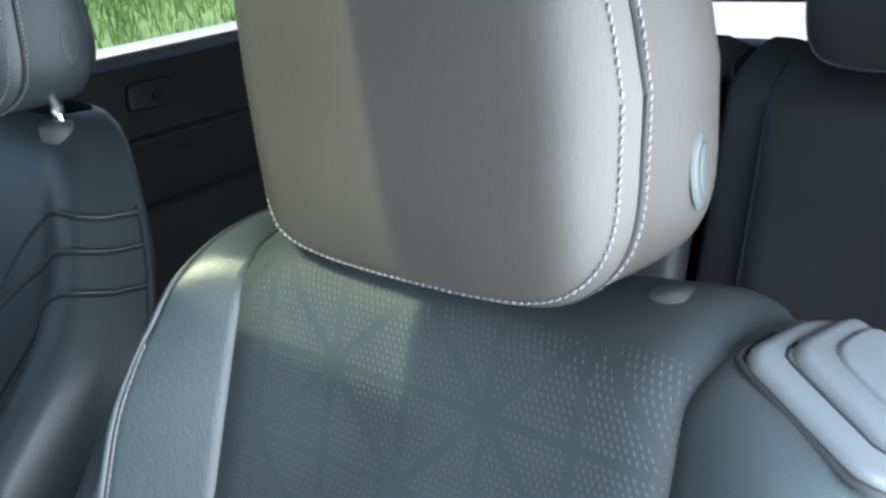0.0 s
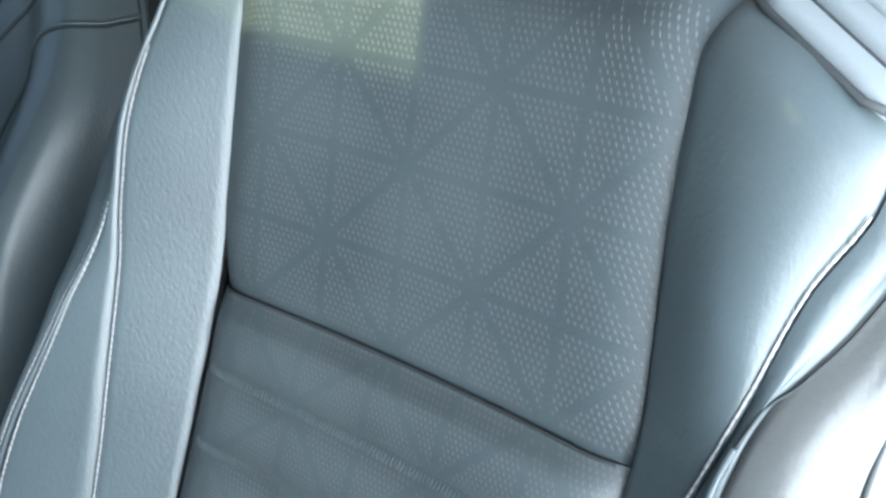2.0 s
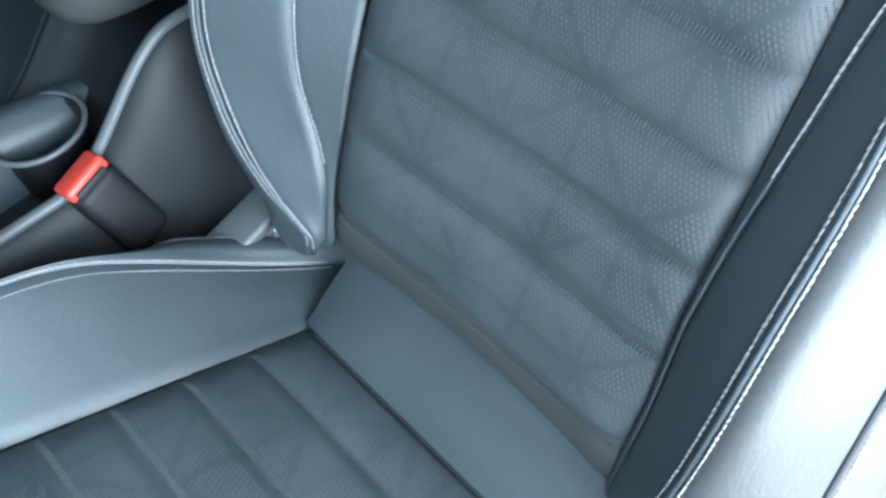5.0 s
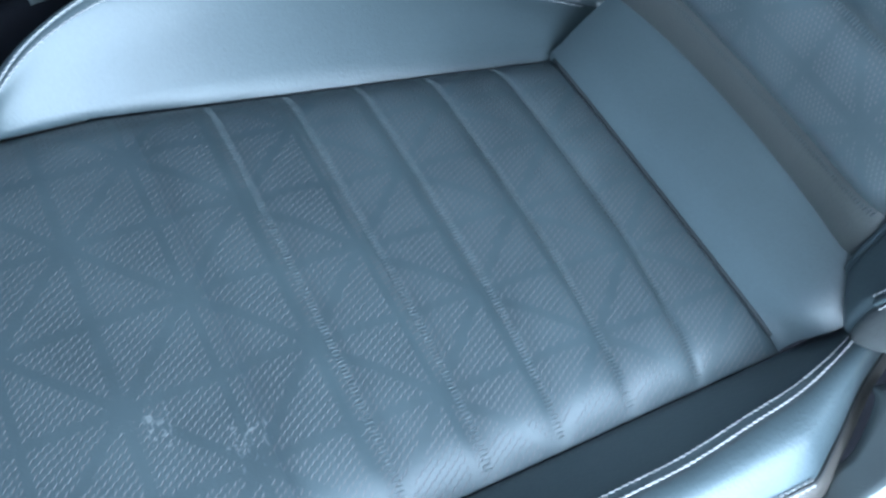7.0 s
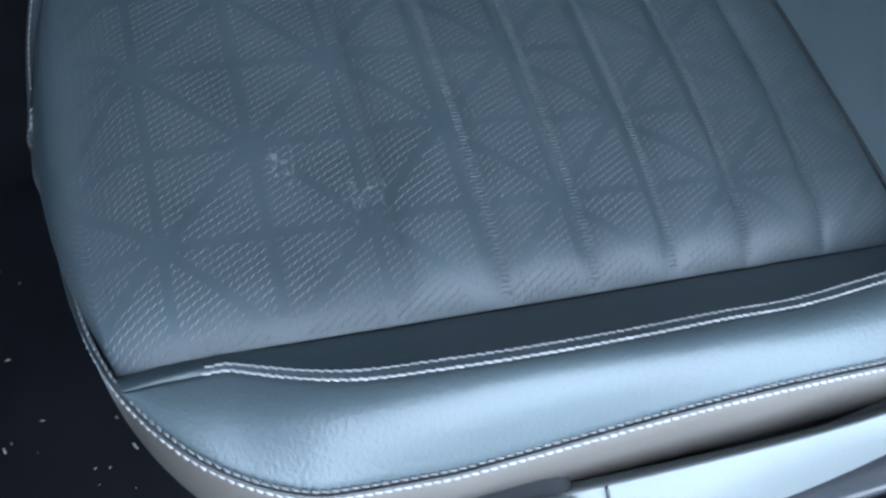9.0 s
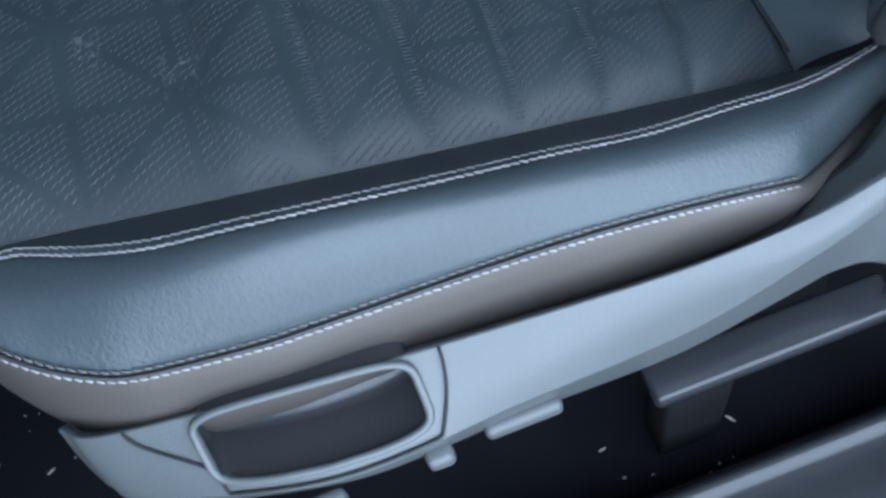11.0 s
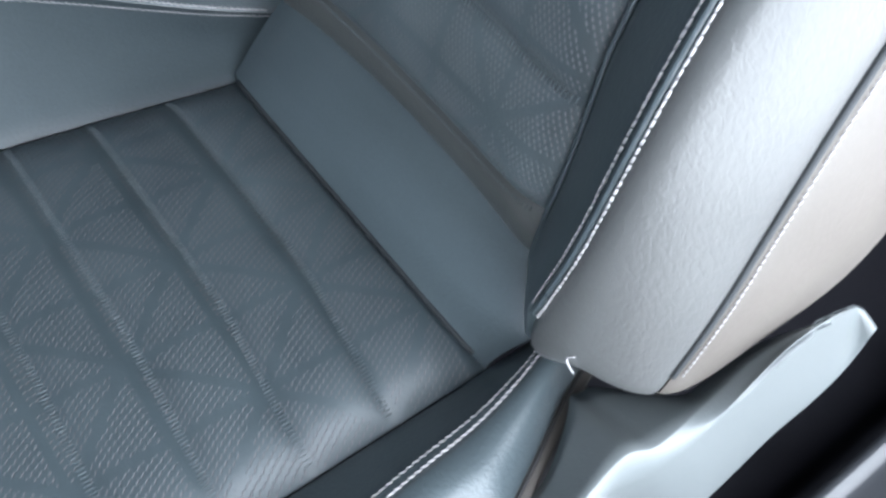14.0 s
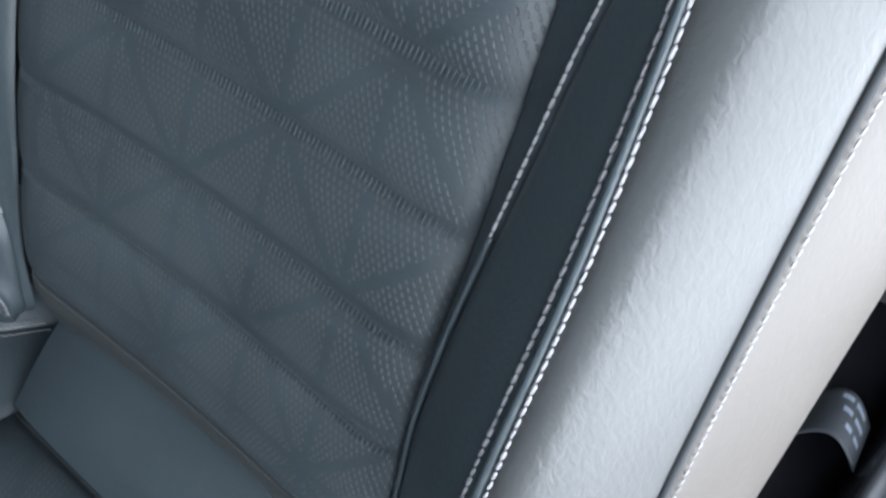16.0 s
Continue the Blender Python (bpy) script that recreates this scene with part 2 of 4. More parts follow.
def spline(points, f):
    """Catmull-Rom through points at 0, 1, 2, ...; f is clamped."""
    n = len(points) - 1
    f = min(max(f, 0.0), n - 1e-6)
    i = int(f)
    t = f - i
    p1, p2 = points[i], points[i + 1]
    p0 = points[i - 1] if i else p1 * 2 - p2
    p3 = points[i + 2] if i + 2 <= n else p2 * 2 - p1
    return 0.5 * (2 * p1 + (p2 - p0) * t + (2 * p0 - 5 * p1 + 4 * p2 - p3) * t * t + (3 * p1 - p0 - 3 * p2 + p3) * t ** 3)


def sheet(fn, nu, nv, parent_at=Vector((0, 0, 0)), closed_u=False, metres=None):
    """A grid of fn(u, v), u and v from 0 to 1. metres(u, v), if given, sets UVs."""
    bm = bmesh.new()
    lay = bm.loops.layers.uv.new("UVMap")
    us = [i / nu for i in range(nu if closed_u else nu + 1)]
    vs = [j / nv for j in range(nv + 1)]
    vert = [[bm.verts.new(fn(u, v) - parent_at) for v in vs] for u in us]
    n = len(us)
    for i in range(nu):
        k = (i + 1) % n
        for j in range(nv):
            f = bm.faces.new((vert[i][j], vert[k][j], vert[k][j + 1], vert[i][j + 1]))
            if metres:
                for loop, (a, c) in zip(f.loops, ((i, j), (i + 1, j), (i + 1, j + 1), (i, j + 1))):
                    loop[lay].uv = metres(a / nu, c / nv)
    return bm


def tube(points, r, sides=6, at=Vector((0, 0, 0)), closed=False):
    """A round cord along points."""
    bm = bmesh.new()
    rings = []
    n = len(points)
    for i, p in enumerate(points):
        d = (points[(i + 1) % n if closed else min(i + 1, n - 1)] - points[i - 1 if closed else max(i - 1, 0)]).normalized()
        a = d.orthogonal().normalized() if abs(d.z) > 0.95 else d.cross(Vector((0, 0, 1))).normalized()
        b = d.cross(a)
        rings.append([bm.verts.new(p - at + (a * math.cos(q) + b * math.sin(q)) * r) for q in (2 * math.pi * k / sides for k in range(sides))])
    for i in range(n if closed else n - 1):
        for k in range(sides):
            bm.faces.new((rings[i][k], rings[i][(k + 1) % sides], rings[(i + 1) % n][(k + 1) % sides], rings[(i + 1) % n][k]))
    if not closed:
        bm.faces.new(rings[0][::-1]), bm.faces.new(rings[-1])
    return bm


def resample(points, step):
    out, carry = [points[0]], 0.0
    for a, b in zip(points, points[1:]):
        length = (b - a).length
        d = step - carry
        while d < length:
            out.append(a.lerp(b, d / length))
            d += step
        carry = length - (d - step)
    return out


def stitches(points, at=Vector((0, 0, 0)), pitch=0.0048, length=0.0052, r=0.00084, lean=0.14):
    """Short sewn stitches, lozenge-shaped, along a line of points."""
    bm = bmesh.new()
    marks = resample(points, pitch)
    rnd = random.Random(3)
    for p, q in zip(marks, marks[1:]):
        d = (q - p).normalized()
        side = d.cross(Vector((0, 0, 1)))
        side = side.normalized() if side.length > 0.1 else d.orthogonal().normalized()
        up = side.cross(d)
        d = (d + (side + up) * (lean + rnd.uniform(-0.06, 0.06))).normalized()
        mid = (p + q) / 2 - at
        rr = r * rnd.uniform(0.85, 1.15)
        ends = []
        for s, w in ((-0.5, 0.35), (-0.3, 1.0), (0.3, 1.0), (0.5, 0.35)):
            c = mid + d * (s * length)
            ends.append([bm.verts.new(c + (side * math.cos(a) + up * math.sin(a)) * rr * w) for a in (0, math.pi / 2, math.pi, 1.5 * math.pi)])
        for a, b in zip(ends, ends[1:]):
            for k in range(4):
                bm.faces.new((a[k], a[(k + 1) % 4], b[(k + 1) % 4], b[k]))
        bm.faces.new(ends[0][::-1]), bm.faces.new(ends[-1])
    return bm


def ticks(low, high, at=Vector((0, 0, 0)), r=0.0011):
    """Gathered threads and puckers across a sewn line, from one row of points to the other."""
    bm = bmesh.new()
    rnd = random.Random(5)
    for p, q in zip(low, high):
        d = q - p
        side = d.cross(Vector((1, 0, 0))).normalized()
        acr = d.cross(side).normalized()
        rr = r * rnd.uniform(0.7, 1.2)
        ends = []
        for s, w in ((-0.04, 0.2), (0.25, 1.0), (0.75, 1.0), (1.04, 0.2)):
            c = p + d * s - at
            ends.append([bm.verts.new(c + (side * math.cos(a) * 0.7 + acr * math.sin(a)) * rr * w) for a in (0, math.pi / 2, math.pi, 1.5 * math.pi)])
        for a, b in zip(ends, ends[1:]):
            for k in range(4):
                bm.faces.new((a[k], a[(k + 1) % 4], b[(k + 1) % 4], b[k]))
        bm.faces.new(ends[0][::-1]), bm.faces.new(ends[-1])
    return bm


def block(size, bevel=0.004, segments=2, at=(0, 0, 0), turn=None):
    bm = bmesh.new()
    bmesh.ops.create_cube(bm, size=1.0)
    bmesh.ops.scale(bm, vec=size, verts=bm.verts)
    if bevel:
        bmesh.ops.bevel(bm, geom=bm.edges[:], offset=bevel, segments=segments, affect="EDGES", profile=0.5)
    if turn:
        bmesh.ops.transform(bm, matrix=turn, verts=bm.verts)
    bmesh.ops.translate(bm, vec=at, verts=bm.verts)
    return bm


def extruded(outline, depth, bevel=0.0, matrix=Matrix()):
    """A plate: an outline in its own xy plane, depth along z."""
    bm = bmesh.new()
    f = bm.faces.new([bm.verts.new((x, y, 0)) for x, y in outline])
    r = bmesh.ops.extrude_face_region(bm, geom=[f])
    bmesh.ops.translate(bm, vec=(0, 0, depth), verts=[v for v in r["geom"] if isinstance(v, bmesh.types.BMVert)])
    if bevel:
        bmesh.ops.bevel(bm, geom=bm.edges[:], offset=bevel, segments=2, affect="EDGES", profile=0.5)
    bmesh.ops.transform(bm, matrix=matrix, verts=bm.verts)
    return bm


# ---------------------------------------------------------------- the seat's form
# the backrest's middle line (y, z) from the cushion up, over the top
BACK_LINE = [Vector(p) for p in ((0.010, 0.240), (-0.012, 0.308), (0.000, 0.366), (0.034, 0.440), (0.064, 0.500), (0.122, 0.600),
                                 (0.172, 0.690), (0.197, 0.750), (0.220, 0.810), (0.240, 0.862), (0.253, 0.888), (0.276, 0.902), (0.315, 0.904), (0.352, 0.886))]
CUSH_LINE = [Vector(p) for p in ((0.022, 0.300), (0.004, 0.320), (-0.018, 0.3135), (-0.045, 0.297), (-0.071, 0.280), (-0.098, 0.2862), (-0.140, 0.298), (-0.187, 0.311), (-0.295, 0.340), (-0.403, 0.370), (-0.480, 0.391),
                                 (-0.538, 0.403), (-0.570, 0.399), (-0.588, 0.383), (-0.594, 0.355), (-0.592, 0.30))]


CUSH_SIDE = [Vector((p.x, 0.281 - 0.275 * (p.x + 0.079))) if p.x > -0.075 else p for p in CUSH_LINE]


def line_at(line, f):
    p = spline(line, f)
    d = (spline(line, f + 0.02) - spline(line, f - 0.02)).normalized()
    return p, d


def table(line, steps=40):
    """For a profile line: its running length at even steps of the parameter."""
    n = (len(line) - 1) * steps
    pts = [spline(line, i / steps) for i in range(n + 1)]
    run = [0.0]
    for a, b in zip(pts, pts[1:]):
        run.append(run[-1] + (b - a).length)
    return pts, run, steps


def param_where(line, axis, value):
    pts, run, steps = table(line)
    for i in range(len(pts) - 1):
        if (pts[i][axis] - value) * (pts[i + 1][axis] - value) <= 0:
            return (i + (value - pts[i][axis]) / (pts[i + 1][axis] - pts[i][axis] + 1e-12)) / steps
    return 0.0


BACK_RUN, CUSH_RUN = table(BACK_LINE), table(CUSH_LINE)


def run_at(tab, f):
    pts, run, steps = tab
    i = min(max(f * steps, 0), len(run) - 1.001)
    k = int(i)
    return lerp(run[k], run[k + 1], i - k)


def back_z(z):
    return param_where(BACK_LINE, 1, z)


def cush_y(y):
    return param_where(CUSH_LINE, 0, y)


def even(values, z, z0, step):
    """Smooth value at z of numbers given at even steps from z0."""
    return spline(values, (z - z0) / step)


# half cross-sections of the backrest at heights 0.34 to 0.94: place across and forward of the single seam and of the double seam
SINGLE_X = {1: (0.146, 0.150, 0.154, 0.159, 0.167, 0.175, 0.190, 0.205, 0.216, 0.231, 0.224), -1: (0.150, 0.168, 0.192, 0.202, 0.204, 0.206, 0.208, 0.210, 0.209, 0.200, 0.18)}
SINGLE_N = {1: (0.008, 0.010, 0.014, 0.017, 0.020, 0.022, 0.028, 0.028, 0.017, 0.003, -0.004), -1: (0.010, 0.012, 0.029, 0.039, 0.044, 0.049, 0.052, 0.053, 0.050, 0.036, 0.015)}
DOUBLE_X = {1: (0.184, 0.201, 0.208, 0.210, 0.210, 0.207, 0.204, 0.213, 0.234, 0.245, 0.234), -1: (0.165, 0.220, 0.254, 0.259, 0.252, 0.238, 0.227, 0.218, 0.216, 0.207, 0.188)}
DOUBLE_N = {1: (0.038, 0.050, 0.056, 0.055, 0.049, 0.042, 0.037, 0.030, 0.009, -0.006, -0.012), -1: (0.022, 0.055, 0.071, 0.081, 0.081, 0.073, 0.063, 0.053, 0.048, 0.034, 0.013)}
WELT_N = {1: (0.018, 0.018, 0.015, 0.013, 0.012, 0.012, 0.012, 0.010, 0.004, -0.004, -0.012), -1: (0.0, 0.016, 0.024, 0.028, 0.028, 0.026, 0.022, 0.018, 0.008, -0.004, -0.012)}


PIPE_X = (0.261, 0.265, 0.263, 0.260, 0.258, 0.257, 0.257, 0.257, 0.261, 0.262, 0.26)


def insert_edge(f, side):
    z = spline(BACK_LINE, f).y
    low = 0.006 * smooth01(0.42, 0.32, z)
    if side > 0:
        return 0.151 - low - 0.010 * smooth01(0.70, 0.84, z) + 0.010 * smooth01(9.6, 11.4, f) + 0.006 * max(0.0, f - 11.4)
    return 0.160 - low + 0.004 * smooth01(0.864, 0.905, z) + 0.012 * max(0.0, f - 10.4)


def back_section(f, side):
    """Points (x, n) of half a cross-section of the backrest, from the insert's edge over the single and the double seam to the back."""
    z = spline(BACK_LINE, f).y
    xi = insert_edge(f, side)
    xs, ns = even(SINGLE_X[side], z, 0.34, 0.06), even(SINGLE_N[side], z, 0.34, 0.06)
    xd, nd = even(DOUBLE_X[side], z, 0.34, 0.06), even(DOUBLE_N[side], z, 0.34, 0.06)
    xs = max(xs, xi + 0.004)
    xd = max(xd, xs + 0.005)
    xo = max((0.281 if side > 0 else 0.292) - 0.010 * smooth01(0.44, 0.34, z), xd + 0.02)
    d = 1 - 0.8 * smooth01(0.86, 0.93, z)
    pipe = even(PIPE_X, z, 0.34, 0.06) if side > 0 else xo - 0.023
    xb, nb = max(pipe, xd + 0.012), even(WELT_N[side], z, 0.34, 0.06)
    puff = (0.009 if side > 0 else 0.013) * smooth01(0.90, 0.70, z)
    pts = [(xi, 0.005), (xs, ns), (xd, nd), (lerp(xd, xb, 0.52), lerp(nd, nb, 0.36) + puff), (xb, nb), (xo, nb - 0.050 * d), (xo - 0.006, (-0.088 if side > 0 else -0.10) * d),
           (xo - 0.06, -0.13 * d), (0.0, -0.135 * d)]
    return [Vector((x * side, n)) for x, n in pts]


def shoulder(p):
    """Lowers the top of the backrest outwards, to its rounded shoulders."""
    lo, top = 0.70, 0.906
    if p.z <= lo:
        return p
    e = max(abs(p.x) - 0.12, 0.0)
    h = top - 3.2 * e ** 1.9
    h = max(h, lo + 0.05)
    z = lo + (p.z - lo) * (h - lo) / (top - lo)
    return Vector((p.x, p.y - 0.34 * (p.z - z), z))


def on_back(f, x, n):
    p, d = line_at(BACK_LINE, f)
    nn = Vector((-d.y, d.x))           # forward and up
    q = p + nn * n
    return shoulder(Vector((x, q.x, q.y)))


def bolster_back(f, w, side, lift=0.0):
    s = back_section(f, side)
    p = spline(s, w)
    z = spline(BACK_LINE, f).y
    if side > 0 and 0.0 < w < 1.0 and z > 0.72:          # the shoulder swells above the seams
        p = p + Vector((0.0, 0.012 * math.sin(w * math.pi) * smooth01(0.70, 0.80, z) * smooth01(0.910, 0.88, z)))
    if lift:
        t = (spline(s, w + 0.03) - spline(s, w - 0.03)).normalized()
        p = p + Vector((-t.y, t.x)) * side * lift
    return on_back(f, p.x, p.y)


# half cross-sections of the cushion at y from 0.0 to -0.5, every 0.05: the double stitch, and the lower seam
CREST_X = {1: (0.166, 0.187, 0.200, 0.206, 0.211, 0.212, 0.213, 0.213, 0.209, 0.198, 0.174), -1: (0.180, 0.208, 0.233, 0.254, 0.268, 0.273, 0.270, 0.263, 0.255, 0.236, 0.198)}
CREST_H = {1: (0.034, 0.035, 0.033, 0.035, 0.036, 0.039, 0.040, 0.040, 0.034, 0.018, 0.002), -1: (0.006, 0.012, 0.024, 0.039, 0.055, 0.063, 0.065, 0.064, 0.058, 0.040, 0.012)}
SEAM_X = (0.192, 0.212, 0.238, 0.260, 0.264, 0.263, 0.259, 0.255, 0.250, 0.245, 0.240)
SEAM_H = (0.008, 0.014, 0.017, 0.020, 0.021, 0.019, 0.012, 0.002, -0.008, -0.018, -0.022)


def cush_section(f, side):
    y = spline(CUSH_LINE, f).x
    g = min(max((-0.40 - y) / 0.185, 0.0), 1.0)
    lim = (1 - g ** 2.6) ** (1 / 2.6)
    xi = 0.161 if side > 0 else min(0.147 + 0.162 * max(-0.058 - y, 0.0), 0.205)
    g = max(-y, 0.0) / 0.05
    xc, hc = spline(CREST_X[side], g), spline(CREST_H[side], g)
    xs, hs = spline(SEAM_X, g), spline(SEAM_H, g)
    fade = smooth01(-0.45, -0.57, y)
    hs, hc = lerp(hs, -0.004, fade), lerp(hc, 0.0, fade)
    if side < 0:
        xs, hs = xs * 1.13, hs + 0.01
    xs = min(xs, max(0.250 * lim * (1.0 if side > 0 else lerp(1.11, 1.03, smooth01(-0.34, -0.50, y))), 0.02))
    xi = min(xi, xs - 0.003)
    xc = min(max(xc, xi + 0.0015), xs - 0.001)
    low = lerp(0.006, 0.022, smooth01(-0.12, -0.22, y))
    pts = [(xi, -0.008), (lerp(xi, xc, 0.55), hc * 0.50 - 0.002), (xc, hc), (lerp(xc, xs, 0.5), lerp(hc, hs, 0.30) + 0.008 * (1 - fade)), (xs, hs),
           (xs + low * 0.5, hs - low), (xs + low * 0.5, hs - low - 0.02)]
    return [Vector((x * side, n)) for x, n in pts]


def on_cush(f, x, n, line=CUSH_LINE):
    p, d = line_at(line, f)
    nn = Vector((d.y, -d.x))            # up
    q = p + nn * n
    return Vector((x, q.x, q.y))


def bolster_cush(f, w, side, lift=0.0):
    s = cush_section(f, side)
    p = spline(s, w)
    if lift:
        t = (spline(s, w + 0.03) - spline(s, w - 0.03)).normalized()
        p = p + Vector((-t.y, t.x)) * side * lift
    return on_cush(f, p.x, p.y, CUSH_SIDE)


def edge_dip(u, width=0.06, deep=0.003):
    """How far a panel sinks towards its sewn edges."""
    e = min(u, 1 - u) / width
    return -deep * (1 - min(e, 1.0)) ** 2


# ---------------------------------------------------------------- front seat
SEAT = Vector((0, -0.2, 0.05))
F_QB, F_CREASE, F_TOP = back_z(0.366), back_z(0.692), 12.6
QUILTS = (0.366, 0.437, 0.493, 0.5465, 0.598, 0.6435, 0.692)
CQUILTS = (-0.071, -0.121, -0.177, -0.232, -0.286, -0.343, -0.399)


def quilt(value, lines, high):
    """Puff between neighbouring sewn lines."""
    for a, b in zip(lines, lines[1:]):
        lo, hi = min(a, b), max(a, b)
        if lo <= value <= hi:
            g = (value - lo) / (hi - lo)
            return high * (1 - abs(2 * g - 1) ** 3.6)
    return 0.0


def bend(y, u):
    """How far the cushion's sewn rows run forward towards their outer end."""
    return lerp(0.0, 0.013, smooth01(-0.40, -0.08, y)) * smooth01(0.55, 1.0, u) * smooth01(-0.071, -0.112, y)


def insert_back(u, f, lift=0.0):
    x = lerp(-insert_edge(f, -1), insert_edge(f, 1), u)
    xi = 0.150
    z = spline(BACK_LINE, f).y
    sag = 0.006 * (1 - (x / xi) ** 2) * smooth01(0.43, 0.37, z)
    n = 0.010 * min((x / xi) ** 2, 1.0) + lift
    if QUILTS[0] - 0.02 <= z + sag <= QUILTS[-1]:
        n += quilt(z + sag, QUILTS, 0.0085) * (1 - (2 * u - 1) ** 6) * smooth01(0.692, 0.677, z)
    n += edge_dip(u, 0.09, 0.009 * (1 - 0.5 * smooth01(0.70, 0.75, z) * smooth01(0.6, 0.4, u)))
    return x, n


def build_seat(seat):
    at = SEAT

    def panel(name, fn, nu, nv, mat, metres=None, label="", parent=seat):
        return part(name, sheet(fn, nu, nv, at, metres=metres), mat, parent, label)

    # inserts of the backrest
    def flat_back(f0, f1, top=0.0, bottom=0.0, sink=0.0, wide=1.0):
        def fn(u, v):
            f = lerp(f0, f1, v)
            x, n = insert_back(u, f)
            n -= sink * smooth01(0.366, 0.305, spline(BACK_LINE, f).y)
            x *= lerp(wide, 1.0, smooth01(0.8, 1.0, v))
            n -= bottom * (1 - min(v / 0.06, 1.0)) ** 2 + top * (1 - min((1 - v) / 0.08, 1.0)) ** 2
            return on_back(f, x, n)
        def uvs(u, v):
            f = lerp(f0, f1, v)
            return (lerp(-0.158, 0.150, u), run_at(BACK_RUN, f))
        return fn, uvs
    fn, uvs = flat_back(F_CREASE, F_TOP, 0.0, 0.006)
    panel("backrest_insert", fn, 40, 60, LEATHER_BACK, uvs, "perforated grey leather insert")
    fn, uvs = flat_back(F_QB, F_CREASE, 0.004, 0.004)
    lower = panel("lumbar_insert", fn, 40, 110, LEATHER_LUMBAR, uvs, "quilted perforated grey leather")
    fn, uvs = flat_back(0.2, F_QB, 0.004, 0.0, 0.010, 1.06)
    panel("lower_band", fn, 30, 14, LEATHER_BAND, uvs)
    # dark cord that paints the shade in the crease above the lumbar quilts
    part("seam_line", tube([on_back(back_z(0.6913), *insert_back(i / 40, back_z(0.6913), -0.0036)) for i in range(1, 40)], 0.0013, 6, at), GROOVE, lower)
    # sewn rows across the lumbar quilts
    for z in QUILTS[:-1]:
        rows = []
        for off in (-0.0028, 0.0028):
            pts = []
            for i in range(106):
                u = lerp(0.03, 0.97, i / 105)
                xi = 0.147
                x = lerp(-xi, xi, u)
                f = back_z(z - 0.006 * (1 - (x / xi) ** 2) * smooth01(0.43, 0.37, z) + off)
                x, n = insert_back(u, f)
                pts.append(on_back(f, x + off * 0.25, n + 0.0001))
            rows.append(pts)
        part("stitching", ticks(rows[0], rows[1], at, 0.0004), THREAD_BLUE, lower)
    # bolsters of the backrest
    BLACK_W = 4.0

    def lower_end(w, side):
        low = 0.294 + 0.010 * smooth01(0.0, 1.2, w) + 0.028 * smooth01(1.8, 3.2, w) if side > 0 else 0.318 - 0.014 * smooth01(1.3, 2.6, w)
        return back_z(low + 0.020 * max(w - 4.0, 0) ** 2)

    for side in (1, -1):
        def ranged(wa, wb, deep=0.003):
            def fn(u, v):
                w = lerp(wa, wb, u)
                f = lerp(lower_end(w, side), F_TOP, v)
                soft = 1 - 0.75 * smooth01(0.74, 0.79, spline(BACK_LINE, f).y) if side > 0 and wa >= 1.0 else 1.0
                p = bolster_back(f, w, side, edge_dip(u, 0.08, deep * soft))
                tuck = max(0.0, 1 - v / 0.035)
                if tuck:                       # rounded lower end
                    mid = bolster_back(f, 1.2, side, -0.05)
                    p = p.lerp(mid, 0.40 * (1 - math.sqrt(max(0.0, 1 - tuck * tuck))))
                return p
            return fn
        inner = panel("bolster_inner_panel", ranged(0.0, 1.0, 0.004 if side > 0 else 0.0015), 16, 110, LEATHER)
        crest = panel("bolster_crest_panel", ranged(1.0, 2.0), 10, 110, LEATHER)
        outer = panel("bolster_outer_panel", ranged(2.0, BLACK_W), 18, 110, LEATHER_LIT if side > 0 else LEATHER)
        panel("side_panel", ranged(BLACK_W, 6.2, 0.002), 22, 110, LEATHER_TAUPE, None, "taupe leather side of the backrest")
        panel("rear_panel", ranged(6.2, 8.0), 8, 60, PLASTIC_DARK)
        n = 160
        fs = [lerp(back_z(0.40 if side < 0 else 0.55), back_z(0.86 if side < 0 else 0.875), i / n) for i in range(n + 1)]
        part("stitching", stitches([bolster_back(f, 0.97, side, 0.0006) for f in fs], at), THREAD, inner)
        if side > 0:                                   # lower down the thread sinks and a fine ridge goes on
            fs = [lerp(back_z(0.372), back_z(0.56), i / n) for i in range(n + 1)]
            part("seam_ridge", tube([bolster_back(f, 0.98, side, 0.0002) for f in fs], 0.0013, 6, at), LEATHER, inner)
        fs = [lerp(back_z(0.352 if side > 0 else 0.330), back_z(0.775 if side < 0 else 0.742), i / n) for i in range(n + 1)]

        def merge(f):
            """The double seam swings in to the single one under the shoulder."""
            return 0.70 * smooth01(0.69, 0.742, spline(BACK_LINE, f).y) if side > 0 else 0.0
        for w in (1.88, 2.10):
            part("stitching", stitches([bolster_back(f, w - merge(f), side, 0.0007) for f in fs], at), THREAD, crest)
        part("seam_line", tube([bolster_back(f, 2.0 - merge(f), side, 0.0002) for f in fs], 0.0021, 8, at), LEATHER, crest)
        if side > 0:                                   # a loose end of thread, then the fold that runs on over the shoulder
            curl = [lower_end(2.8, 1) + lerp(0.50, 0.26, g / 12) for g in range(13)]
            part("loose_thread", tube([bolster_back(f, 2.86 - 0.12 * math.sin(g / 12 * math.pi) + 0.10 * g / 12, side, 0.0004) for g, f in enumerate(curl)], 0.0006, 6, at), THREAD, outer, "loose end of pale thread")
            # the fold's crease is a thin dark cord, its shade put in as colour
            fs = [lerp(back_z(0.738), back_z(0.875), i / 60) for i in range(61)]
            part("fold", tube([bolster_back(f, lerp(1.30, 2.12, smooth01(0.738, 0.785, spline(BACK_LINE, f).y)), side, 0.0001) for f in fs], 0.0008, 6, at), GROOVE, outer)
